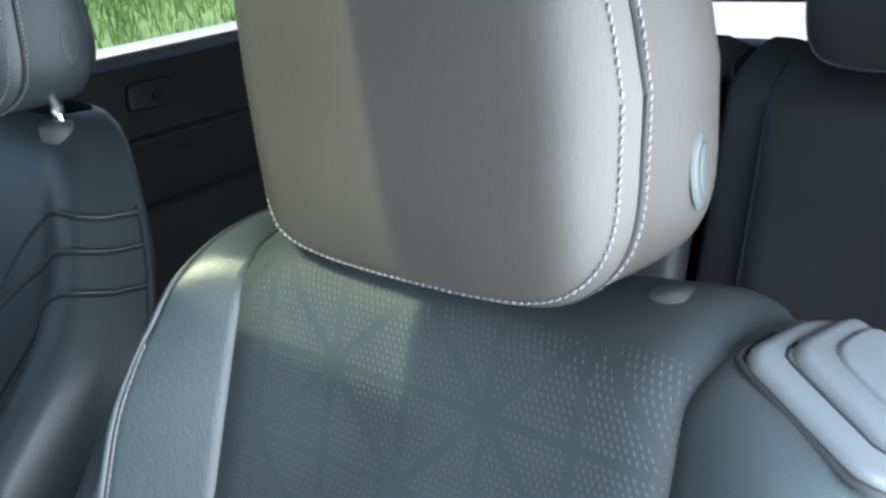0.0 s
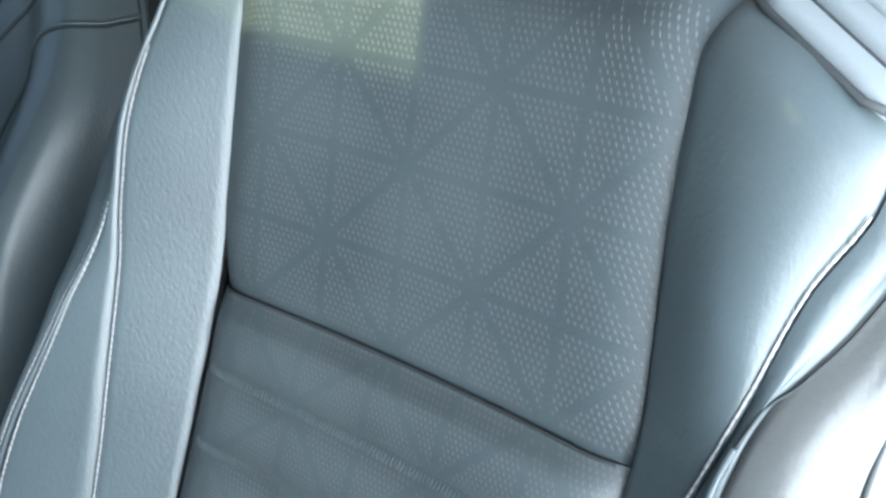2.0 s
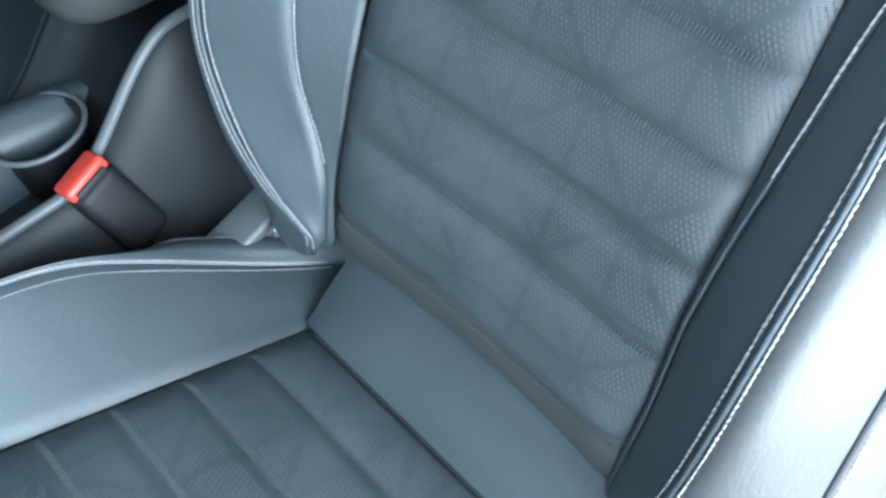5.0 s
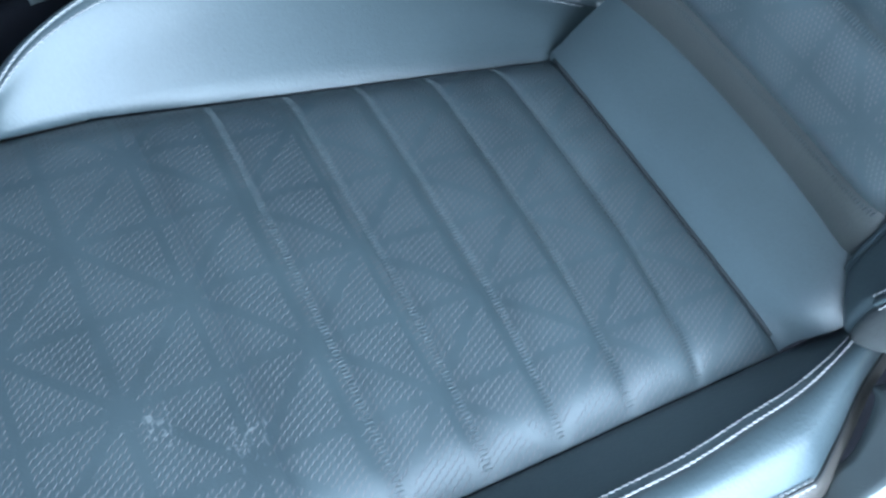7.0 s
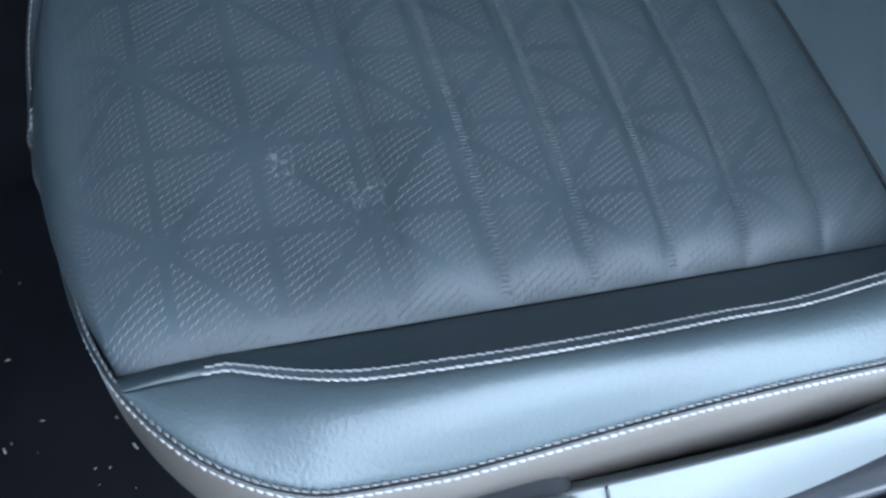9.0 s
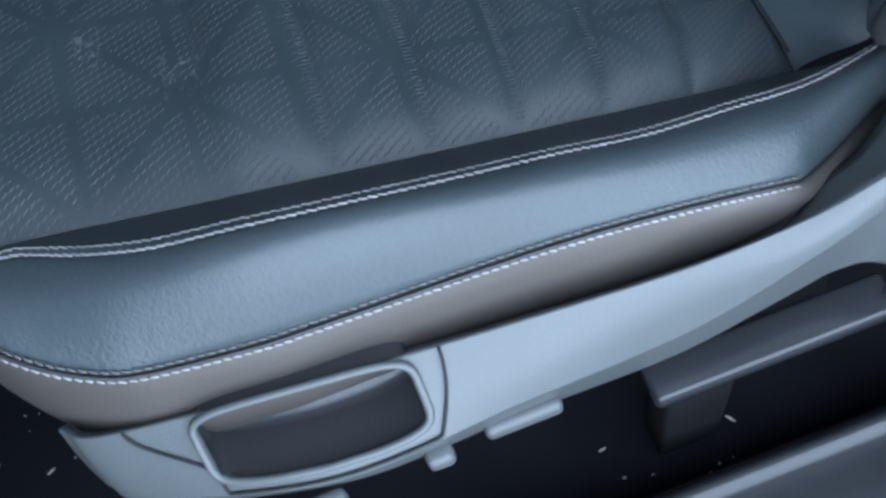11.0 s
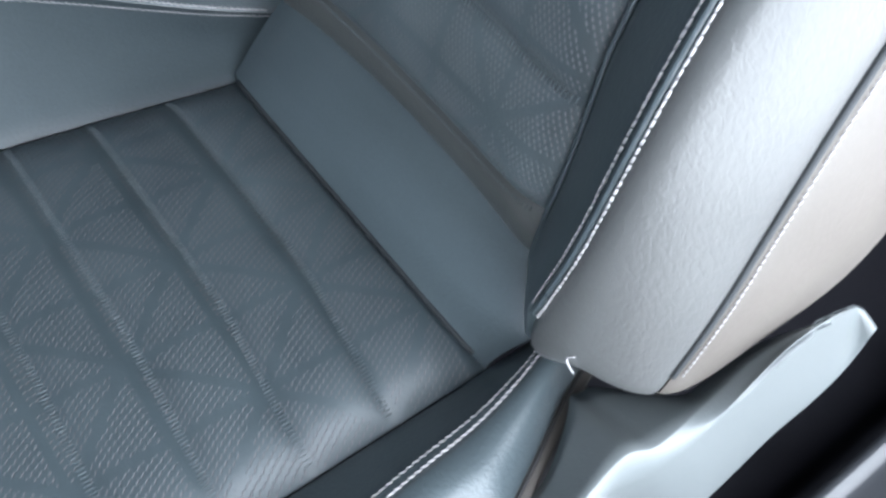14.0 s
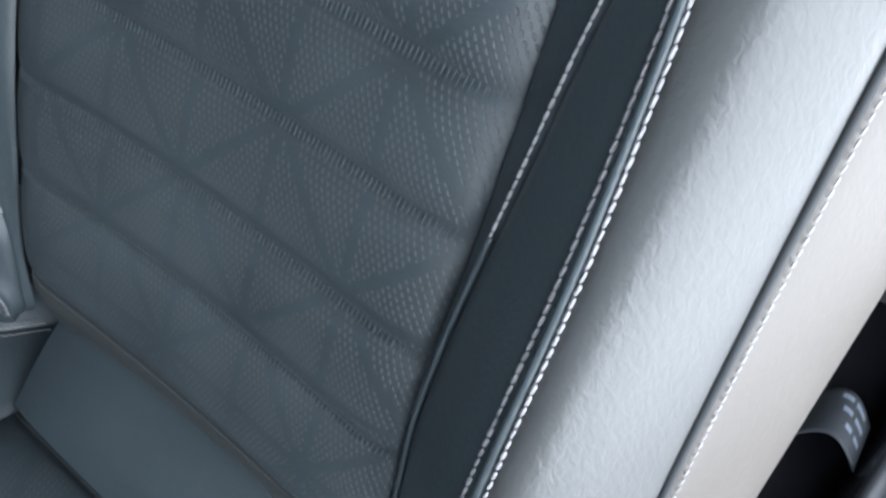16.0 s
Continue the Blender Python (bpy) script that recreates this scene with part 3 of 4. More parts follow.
        fs = [lerp(back_z(0.325 if side < 0 else 0.366), back_z(0.86), i / n) for i in range(n + 1)]
        part("piping", tube([bolster_back(f, BLACK_W, side, -0.0015) for f in fs], 0.0017, 6, at), GROOVE, outer)
        fs = [lerp(back_z(0.335 if side < 0 else 0.368), back_z(0.70), i / n) for i in range(n + 1)]
        part("stitching", stitches([bolster_back(f, BLACK_W + 0.07, side, 0.0005) for f in fs], at, 0.0042, 0.0038, 0.0005), THREAD, outer)
    # cushion
    fa, ff, fe = cush_y(-0.071), cush_y(-0.399), 13.75

    def cush_insert(f_lo, f_hi, quilted, rear=0.0, fore=0.0):
        def fn(u, v):
            f = lerp(f_lo, f_hi, v)
            a, b = cush_section(f, -1)[0].x, cush_section(f, 1)[0].x
            y = spline(CUSH_LINE, f).x
            if not quilted and y > -0.1:       # the rear band runs out to the bolster's crest
                b = lerp(b, cush_section(f, 1)[2].x - 0.004, smooth01(-0.071, -0.020, y))
            x = lerp(a, b, u)
            n = edge_dip(u, 0.10, 0.010 if f > fa - 0.02 else 0.005 * smooth01(0.5, 1.0, u) + 0.002) + 0.006 * (1 - (2 * u - 1) ** 4)
            if quilted:
                n += quilt(y + bend(y, u), CQUILTS, 0.0072) * (1 - abs(2 * u - 1) ** 5)
            n -= rear * (1 - min(v / 0.05, 1.0)) ** 2 + fore * (1 - min((1 - v) / (0.03 if quilted else 0.14), 1.0)) ** 2
            return on_cush(f, x, n)
        def uvs(u, v):
            f = lerp(f_lo, f_hi, v)
            return (lerp(-0.16, 0.16, u), run_at(CUSH_RUN, f))
        return fn, uvs
    fn, uvs = cush_insert(0.0, fa, False, 0, 0.002)
    band = panel("cushion_rear_band", fn, 30, 40, LEATHER, uvs)
    # dark cord standing for shade in the groove before the rear band
    part("seam_line", tube([fn(i / 30, 0.992) for i in range(1, 30)], 0.0018, 6, at), GROOVE, band)
    fn, uvs = cush_insert(fa, ff, True, 0.004, 0.0)
    mid = panel("cushion_insert", fn, 40, 120, LEATHER_SEAT, uvs, "quilted perforated grey leather")
    fn, uvs = cush_insert(ff, fe, False, 0.0, 0.0)
    panel("cushion_front_insert", fn, 40, 60, LEATHER_SEAT, uvs, "perforated grey leather, worn pale in places")
    for y in CQUILTS[1:-1]:
        rows = []
        for off in (-0.0028, 0.0028):
            row = []
            for u in (0.02 + 0.96 * i / 124 for i in range(125)):
                f = cush_y(y + off - bend(y, u))
                a, b = cush_section(f, -1)[0].x, cush_section(f, 1)[0].x
                row.append(on_cush(f, lerp(a, b, u), edge_dip(u, 0.10, 0.010) + 0.006 * (1 - (2 * u - 1) ** 4) + 0.0001 + quilt(y + off, CQUILTS, 0.0072) * (1 - abs(2 * u - 1) ** 5)))
            rows.append(row)
        part("stitching", ticks(rows[0], rows[1], at, 0.0004), THREAD_BLUE, mid)
    for side in (1, -1):
        def ranged(wa, wb, lo=0.9, hi=fe, deep=0.002):
            def fn(u, v):
                f = lerp(lo, hi, v)
                return bolster_cush(f, lerp(wa, wb, u), side, edge_dip(u, 0.08, deep))
            return fn
        inn = panel("cushion_inner_bolster", ranged(0.0, 2.0), 14, 120, LEATHER)
        out = panel("cushion_outer_bolster", ranged(2.0, 4.0), 16, 120, LEATHER_PEBBLED, None, "pebbled grey leather")
        fs = [lerp(1.9, cush_y(-0.513 if side > 0 else -0.497), i / 200) for i in range(201)]
        for w, r, mat in ((1.76, 0.00055, THREAD), (2.06, 0.0007, THREAD)):
            part("stitching", stitches([bolster_cush(f, w, side, 0.0008) for f in fs], at, r=r), mat, inn)
    # lower seam right round the cushion, and the taupe side below it
    fs = [lerp(1.2, fe, i / 140) for i in range(141)]
    loop = [bolster_cush(f, 4.0, 1) for f in fs] + [bolster_cush(f, 4.0, -1) for f in reversed(fs)]
    loop = resample(loop, 0.008)
    n = len(loop)
    outs = []
    for i, p in enumerate(loop):
        d = loop[min(i + 1, n - 1)] - loop[max(i - 1, 0)]
        o = Vector((-d.y, d.x, 0)).normalized()
        outs.append(o if o.dot(p - Vector((0, -0.3, p.z))) > 0 else -o)

    def side_wall(u, v):
        k = u * (n - 1)
        i = min(int(k), n - 2)
        p, o = loop[i].lerp(loop[i + 1], k - i), outs[i].lerp(outs[i + 1], k - i)
        low = lerp(0.006, 0.092 if p.x > 0 else 0.06, smooth01(-0.10, -0.21, p.y)) + 0.030 * smooth01(-0.42, -0.53, p.y)
        return p + o * (0.008 * math.sin(v * math.pi) + (0.007 if p.x > 0 else -0.005) * v - 0.002 * max(0, 1 - v / 0.08) - 0.010 * v * smooth01(-0.14, -0.10, p.y)) - Vector((0, 0, low * v))
    skirt = panel("cushion_side_panel", side_wall, 220, 12, LEATHER_TAUPE, None, "taupe leather side of the cushion")
    for lift, drop, mat in ((0.0016, -0.0022, THREAD), (-0.0015, 0.0022, THREAD_GREY)):
        pts = [p + o * lift + Vector((0, 0, drop + 0.001)) for p, o in zip(loop, outs)]
        while pts[0].y > -0.115:
            pts.pop(0)
        half = [p for p in pts if p.x > -0.04]
        part("stitching", stitches(half, at, 0.0050, 0.0046, 0.0009), mat, skirt)
        part("stitching", stitches(pts[len(half):], at, 0.0050, 0.0042, 0.0007), THREAD_GREY, skirt)
    part("piping", tube([p + o * 0.0004 for p, o in zip(loop, outs)], 0.0014, 5, at), LEATHER_DARK, skirt)


car_seat = thing("car_seat", SEAT, "dark grey leather car seat with pale stitching and quilted inserts", "car seat", "front seats")
build_seat(car_seat)


def headrest(parent, at, base, mat, yaw=0.0, apart=0.062):
    """A padded headrest; base is the middle of its front face's lower edge."""
    high = 0.205
    spin = Matrix.Rotation(radians(yaw), 3, "Z")

    def outline(a):
        q = a * 2 * math.pi
        c, s = math.cos(q), math.sin(q)
        x = math.copysign(abs(c) ** 0.40, c)
        z = math.copysign(abs(s) ** 0.36, s)
        half = 0.131 - 0.016 * max(z, 0) ** 1.5 - 0.004 * max(-z, 0)
        bow = -0.006 * (1 - x * x) if z < 0 else 0.008 * (1 - x * x)
        return Vector((half * x, 0, high / 2 * (1 + z) + bow))

    mid = Vector((0, 0, high / 2))

    def wrap(x):
        return 0.020 * max(0.0, (abs(x) - 0.092) / 0.039) ** 2

    def fn(u, v):
        o = outline(u)
        if v < 0.42:                      # padded front
            r = v / 0.42
            p = mid + (o - mid) * r
            p.y = 0.007 * r ** 6 - 0.004 * (1 - r * r) + 0.0035 * max(0.0, (r - 0.93) / 0.07) ** 2 + wrap(p.x)
        elif v < 0.82:                    # side band
            g = (v - 0.42) / 0.40
            k = 1 + 0.030 * math.sin(g * math.pi * 0.75) + 0.055 * smooth01(0.0, 0.75, g) * (1 - 0.5 * o.z / high) - 0.13 * smooth01(0.75, 1.0, g)
            p = mid + (o - mid) * k
            p.y = 0.0105 + wrap(o.x) * (1 - g) + 0.098 * g - 0.010 * smooth01(0.1, 1.0, p.z / high) * g
            p.z += 0.012 * g * (1 - p.z / high)
        else:                             # back
            g = (v - 0.82) / 0.18
            p = mid + (o - mid) * (0.90 + 0.055 * (1 - 0.5 * o.z / high)) * (1 - g)
            p.y = 0.1085 + 0.014 * math.sin(g * math.pi / 2) - 0.010 * smooth01(0.1, 1.0, p.z / high)
            p.z += 0.012 * (1 - p.z / high)
        return base + spin @ p
    front = part("headrest_front", sheet(lambda u, v: fn(u, v * 0.42), 72, 22, at, closed_u=True), mat, parent, "padded leather headrest front")
    side = part("headrest_side", sheet(lambda u, v: fn(u, 0.42 + v * 0.40), 72, 14, at, closed_u=True), mat, parent, "leather side of the headrest")
    part("headrest_back", sheet(lambda u, v: fn(u, 0.82 + v * 0.18), 72, 8, at, closed_u=True), mat, parent)
    ring = [i / 240 for i in range(241)]

    def row(v, out):
        return [fn(u, v) + spin @ Vector((0, -out, 0)) + (fn(u, v) - fn(u, 0)).normalized() * out * 0.6 for u in ring]
    part("stitching", stitches(row(0.405, 0.0008), at, 0.0046, 0.0036, 0.00075), THREAD, front)
    part("stitching", stitches(row(0.452, 0.0006), at, 0.0046, 0.0036, 0.00075), THREAD, side)
    part("piping", tube(row(0.428, -0.0002), 0.0013, 6, at), GROOVE, side)
    for sx in (-apart, apart):
        foot = base + spin @ Vector((sx, 0.055, 0.02))
        part("headrest_post", tube([foot, foot + Vector((0, 0.012, -0.075))], 0.006, 12, at), CHROME, parent, "polished steel post")
    # release button, a ringed oval on the side
    c = base + spin @ Vector((0.1365, 0.074, 0.058))
    for r0, r1, out, mat2, nm in ((0.010, 0.021, 0.002, PLASTIC, "button_ring"), (0.0065, 0.015, 0.0032, PLASTIC, "button")):
        def oval(u, v, r0=r0, r1=r1, out=out):
            q = u * 2 * math.pi
            k = 1 - 0.25 * v if v < 0.6 else (1 - v) * 2.1
            return c + spin @ Vector((out * min(v / 0.5, 1.0) - 0.22 * r0 * math.cos(q) * k - 18 * (r0 * math.cos(q) * k) ** 2, r0 * math.cos(q) * k, r1 * math.sin(q) * k))
        part(nm, sheet(oval, 28, 8, at, closed_u=True), mat2, side, "oval grey plastic button")
    return front


headrest(car_seat, SEAT, Vector((-0.024, 0.244, 0.911)), LEATHER_TAUPE)
# collars of the headrest posts
for sx in (-0.068, 0.110):
    def collar(u, v, sx=sx):
        q = u * 2 * math.pi
        k = (1.0, 1.0, 0.82, 0.0)[int(round(v * 3))]
        return Vector((sx + 0.0145 * math.cos(q) * k, 0.299 + 0.013 * math.sin(q) * k, 0.891 + (0.0, 0.016, 0.020, 0.021)[int(round(v * 3))]))
    part("post_collar", sheet(collar, 24, 3, SEAT, closed_u=True), PLASTIC, car_seat, "grey plastic collar")


# belt guide on the shoulder: two stepped covers
def pad(name, outline, place, thick, bevel, mat, parent, at, label):
    """A plate with rounded corners; outline in (across, up), standing on the leaning shoulder."""
    pts = [Vector(p) for p in outline]
    n = len(pts)
    ring = []
    for i in range(n):
        a, b, c = pts[i - 1], pts[i], pts[(i + 1) % n]
        ra = min(0.012, (a - b).length * 0.4, (c - b).length * 0.4)
        s, e = b + (a - b).normalized() * ra, b + (c - b).normalized() * ra
        for k in range(5):
            t = k / 4
            ring.append((1 - t) ** 2 * s + 2 * t * (1 - t) * b + t * t * e)
    bm = extruded([(p.x, p.y) for p in ring], thick, 0.0)
    top = [e for e in bm.edges if all(abs(v.co.z - thick) < 1e-6 for v in e.verts)]
    bmesh.ops.bevel(bm, geom=top, offset=bevel, segments=3, affect="EDGES", profile=0.5)
    bmesh.ops.transform(bm, matrix=place, verts=bm.verts)
    bmesh.ops.translate(bm, vec=-at, verts=bm.verts)
    return part(name, bm, mat, parent, label)


ga, gn = Vector((0.8486, -0.2557, -0.4631)), Vector((0.4219, -0.2009, 0.8841))
GUIDE = Matrix.Translation(Vector((0.160, 0.275, 0.898)) - gn * 0.03) @ Matrix((ga, gn.cross(ga), gn)).transposed().to_4x4()
pad("belt_guide", [(-0.004, -0.009), (0.066, -0.009), (0.090, 0.010), (0.090, 0.050), (0.006, 0.050), (-0.004, 0.032)], GUIDE, 0.041, 0.005, PLASTIC_SHEEN, car_seat, SEAT, "raised grey belt guide on the shoulder")
pad("belt_guide_cover", [(0.006, 0.006), (0.060, 0.006), (0.090, 0.022), (0.090, 0.051), (0.006, 0.051)], GUIDE, 0.0470, 0.0050, PLASTIC_SHEEN, car_seat, SEAT, "smooth grey plastic cover")
pad("belt_guide_cap", [(0.016, 0.020), (0.058, 0.019), (0.086, 0.031), (0.086, 0.052), (0.016, 0.052)], GUIDE, 0.0495, 0.0030, PLASTIC_SHEEN, car_seat, SEAT, "smooth raised grey cap")
# dark cords paint the shade along the lower edges of the covers
for high, r, line in ((0.034, 0.0020, ((-0.0055, 0.016), (-0.0055, -0.003), (-0.003, -0.009), (0.004, -0.0105), (0.064, -0.0105), (0.076, -0.003))),
                      (0.0408, 0.0009, ((0.0055, 0.016), (0.0058, 0.010), (0.0085, 0.0058), (0.013, 0.0050), (0.058, 0.0050), (0.070, 0.010)))):
    part("guide_shade", tube([GUIDE @ Vector((a, b, high)) for a, b in line], r, 6, SEAT), GROOVE, car_seat, "dark cord drawing the shade under the belt guide")
# small dark fabric tab sewn into the side seam
pad("seam_tab", [(-0.005, -0.014), (0.005, -0.014), (0.005, 0.014), (-0.005, 0.014)], Matrix.Translation((0.2545, 0.153, 0.693)) @ Matrix(((0.52, 0, 0.86, 0), (0.74, 0.5, -0.46, 0), (-0.43, 0.86, 0.24, 0), (0, 0, 0, 1))), 0.004, 0.001, PLASTIC_DARK, car_seat, SEAT, "small dark cloth tab in the seam")

# ---------------------------------------------------------------- side shield of the seat
SHIELD_TOP = ((-0.524, 0.234, 0.336), (-0.50, 0.248, 0.340), (-0.40, 0.260, 0.342), (-0.30, 0.268, 0.335), (-0.20, 0.272, 0.324), (-0.13, 0.271, 0.320),
              (-0.09, 0.271, 0.334), (-0.055, 0.269, 0.346), (-0.038, 0.275, 0.343), (-0.005, 0.275, 0.346), (0.035, 0.277, 0.362), (0.066, 0.284, 0.374), (0.089, 0.289, 0.353))
SHIELD_RIDGE = ((-0.524, 0.256, 0.282), (-0.50, 0.275, 0.292), (-0.40, 0.306, 0.302), (-0.30, 0.302, 0.298), (-0.20, 0.294, 0.284), (-0.13, 0.287, 0.302),
                (-0.09, 0.281, 0.315), (-0.066, 0.277, 0.320), (-0.036, 0.285, 0.322), (-0.005, 0.287, 0.350), (0.035, 0.287, 0.375), (0.066, 0.289, 0.369), (0.089, 0.290, 0.350))


def build_shield():
    at = Vector((0.27, -0.2, 0.12))
    shield = thing("seat_side_shield", at, "pale grey plastic side shield of the seat with an open pocket", "trim")
    top = [Vector((x, y, z)) for y, x, z in SHIELD_TOP]
    ridge = [Vector((x, y, z)) for y, x, z in SHIELD_RIDGE]
    n = len(top) - 1

    def where(y):
        """The parameter of the shield's length at y."""
        lo, hi = 0.0, float(n)
        for _ in range(24):
            mid = (lo + hi) / 2
            if spline(top, mid).y < y:
                lo = mid
            else:
                hi = mid
        return lo

    def face(u, v):
        f = u * n
        a, b = spline(top, f), spline(ridge, f)
        w = spline((0.075, 0.070, 0.055, 0.062, 0.075, 0.090, 0.104, 0.110, 0.113, 0.118, 0.115, 0.09, 0.01), f)
        if b.y > 0.01:
            w = 0.120 * max(1 - ((b.y - 0.01) / 0.0791) ** 2.6, 0.0) ** (1 / 2.2) + 0.001
        c = b + Vector((lerp(-0.014, 0.013, smooth01(-0.10, -0.01, b.y)), 0, -w))
        end = smooth01(0.066, 0.02, b.y)
        a = a.lerp(b, 0.95 * (1 - end))
        # its inner lip reaches in under the cushion's seam where that draws away
        tuck = Vector((-0.004, 0, -0.016)).lerp(Vector((-0.024, 0, -0.026)), smooth01(-0.145, -0.095, b.y)).lerp(Vector((-0.056, 0, -0.044)), smooth01(-0.095, -0.045, b.y)).lerp(Vector((-0.012, 0, -0.024)), smooth01(-0.035, 0.0, b.y))
        bow = Vector((0.0025, 0, 0.0015)) * math.sin(min(v / 0.6, 1) * math.pi) * end
        if v < 0.06:
            return a.lerp(b, v / 0.6) + tuck * (1 - v / 0.06) * end
        if v < 0.6:
            return a.lerp(b, v / 0.6) + bow
        return b.lerp(c, (v - 0.6) / 0.4)
    # the shell, with the pocket's mouth left open
    bm = sheet(face, 320, 80, at)
    y0, y1 = -0.455, -0.345

    drop = []
    for f in bm.faces:
        c = f.calc_center_median() + at
        if not (y0 < c.y < y1):
            continue
        k = where(c.y)
        a, b = spline(top, k), spline(ridge, k)
        rel = (a.z - c.z) / max(a.z - b.z, 1e-6)
        ex, ey = abs((c.y - (y0 + y1) / 2) / ((y1 - y0) / 2)), abs((rel - 0.455) / 0.35)
        if ex ** 6 + ey ** 6 < 1.0 and rel < 0.97:
            drop.append(f)
    bmesh.ops.delete(bm, geom=drop, context="FACES")
    shell = part("shell", bm, PLASTIC, shield)
    md = shell.modifiers.new("thickness", "SOLIDIFY")
    md.thickness, md.offset = 0.003, -1
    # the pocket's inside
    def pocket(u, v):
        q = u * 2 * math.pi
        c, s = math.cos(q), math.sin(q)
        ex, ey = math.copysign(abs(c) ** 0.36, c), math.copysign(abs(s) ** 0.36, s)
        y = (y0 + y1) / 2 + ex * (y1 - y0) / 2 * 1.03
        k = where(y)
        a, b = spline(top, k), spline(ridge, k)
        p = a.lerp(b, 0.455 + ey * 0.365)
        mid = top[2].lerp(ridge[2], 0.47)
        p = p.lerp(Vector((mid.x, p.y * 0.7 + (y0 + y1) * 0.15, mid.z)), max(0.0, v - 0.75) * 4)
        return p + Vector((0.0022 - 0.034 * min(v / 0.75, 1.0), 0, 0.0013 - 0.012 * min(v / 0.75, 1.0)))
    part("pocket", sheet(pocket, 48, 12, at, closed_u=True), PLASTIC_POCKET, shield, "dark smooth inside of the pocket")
    rim = [pocket(i / 64, 0.0) + Vector((0.0012, 0, 0.0008)) for i in range(64)]
    part("pocket_rim", tube(rim, 0.0023, 8, at, True), PLASTIC, shield)
    # the panel joint round the pocket
    us = [i / 30 for i in range(31)]
    line = [face(lerp(1.15 / n, 1.50 / n, smooth01(0, 0.8, t)), lerp(0.06, 0.54, t)) + Vector((0.0012, 0, 0.0008)) for t in us]
    line += [face(lerp(1.50 / n, 2.55 / n, t), 0.57) + Vector((0.0012, 0, 0.0008)) for t in us]
    line += [face(lerp(2.58 / n, 2.72 / n, math.sin(t * math.pi / 2)), lerp(0.56, 0.06, t)) + Vector((0.0012, 0, 0.0008)) for t in us]
    part("joint", tube(line, 0.0009, 5, at), PLASTIC_DARK, shield, "fine dark joint line")
    # seat switches and levers under the ridge
    for y, l, w, x, z in ((-0.43, 0.05, 0.010, 0.302, 0.259), (-0.350, 0.016, 0.012, 0.301, 0.261), (-0.300, 0.046, 0.010, 0.294, 0.250)):
        bm = block((w, l, 0.014), 0.004, 3, Vector((x, y, z)) - at)
        part("switch", bm, PLASTIC, shield, "grey plastic seat adjuster switch")
    return shield


build_shield()


# ---------------------------------------------------------------- cabin
def slab(name, size, at, mat, label, category="", kind="structure", bevel=0.01, group=""):
    ob = finish(name, block(size, bevel), mat)
    ob.location = at
    return tagged(ob, label, category or name.replace("_", " "), group, kind)


slab("floor", (1.50, 3.2, 0.06), (-0.40, 0.25, -0.03), CARPET, "black carpeted floor of the car", "floor")
# unseen panel added to end the sun patch on its near side
slab("sun_blocker_near", (0.21, 0.369, 0.05), (0.056, 0.1485, 1.299), HEADLINER, "unseen panel beside the roof window that blocks the sun", "ceiling")
# out of view; its rear edge is set to bound the sun patch below
slab("ceiling_front", (1.44, 1.32, 0.05), (-0.36, -0.697, 1.30), HEADLINER, "unseen pale headliner round the sun's opening", "ceiling")
# unseen panel added to keep the sun off the other front seat
slab("sun_blocker_far", (0.53, 0.369, 0.05), (-0.615, 0.1485, 1.299), HEADLINER, "unseen panel beside the roof window that blocks the sun", "ceiling")
# unseen, lengthened to block sun from the rear bench and far door
slab("sun_blocker_middle", (1.02, 0.70, 0.05), (-0.36, 0.683, 1.30), HEADLINER, "unseen pale headliner round the sun's opening", "ceiling")
slab("ceiling_rear", (1.44, 0.45, 0.05), (-0.36, 1.60, 1.30), HEADLINER, "unseen pale headliner round the sun's opening", "ceiling")
slab("ceiling_rail_near", (0.20, 1.38, 0.05), (0.26, 0.685, 1.297), HEADLINER, "unseen pale headliner round the sun's opening", "ceiling")
# unseen, widened so that no sun lands on the far door's ledge
slab("ceiling_rail_far", (0.30, 1.38, 0.05), (-1.03, 0.685, 1.297), HEADLINER, "unseen pale headliner round the sun's opening", "ceiling")
slab("roof_glass", (1.10, 1.80, 0.006), (-0.36, 0.55, 1.335), ROOF_GLASS, "dark tinted glass roof panel", "roof window", bevel=0)
slab("windscreen", (1.44, 0.006, 0.36), (-0.36, -1.32, 1.10), SIDE_GLASS, "clear windscreen glass", "windscreen", bevel=0)
slab("wall_front", (1.50, 0.10, 0.93), (-0.36, -1.32, 0.435), PLASTIC_DARK, "dark dashboard side of the cabin", "dashboard")
slab("wall_rear", (1.50, 0.10, 0.80), (-0.36, 1.78, 0.345), PLASTIC_DARK, "dark trim below the rear window", "wall")
slab("rear_header", (1.50, 0.10, 0.46), (-0.36, 1.78, 1.06), PLASTIC_DARK, "dark trim above the rear window", "wall")
slab("pillar_far", (0.08, 0.16, 0.48), (-1.12, 0.42, 1.06), PLASTIC_DARK, "dark plastic door pillar", "pillar")
slab("pillar_near", (0.10, 0.20, 1.24), (0.42, 0.62, 0.66), PLASTIC_DARK, "dark plastic door pillar", "pillar")
slab("rear_door_near", (0.08, 1.05, 0.90), (0.42, 1.25, 0.45), PLASTIC_DARK, "dark plastic rear door trim", "car door")
slab("rear_glass_header", (0.06, 1.05, 0.40), (0.42, 1.25, 1.12), PLASTIC_DARK, "dark trim above the rear side window", "wall")
slab("front_far_side", (0.08, 1.10, 0.62), (-1.12, -0.80, 1.0), PLASTIC_DARK, "dark far side of the cabin", "wall")

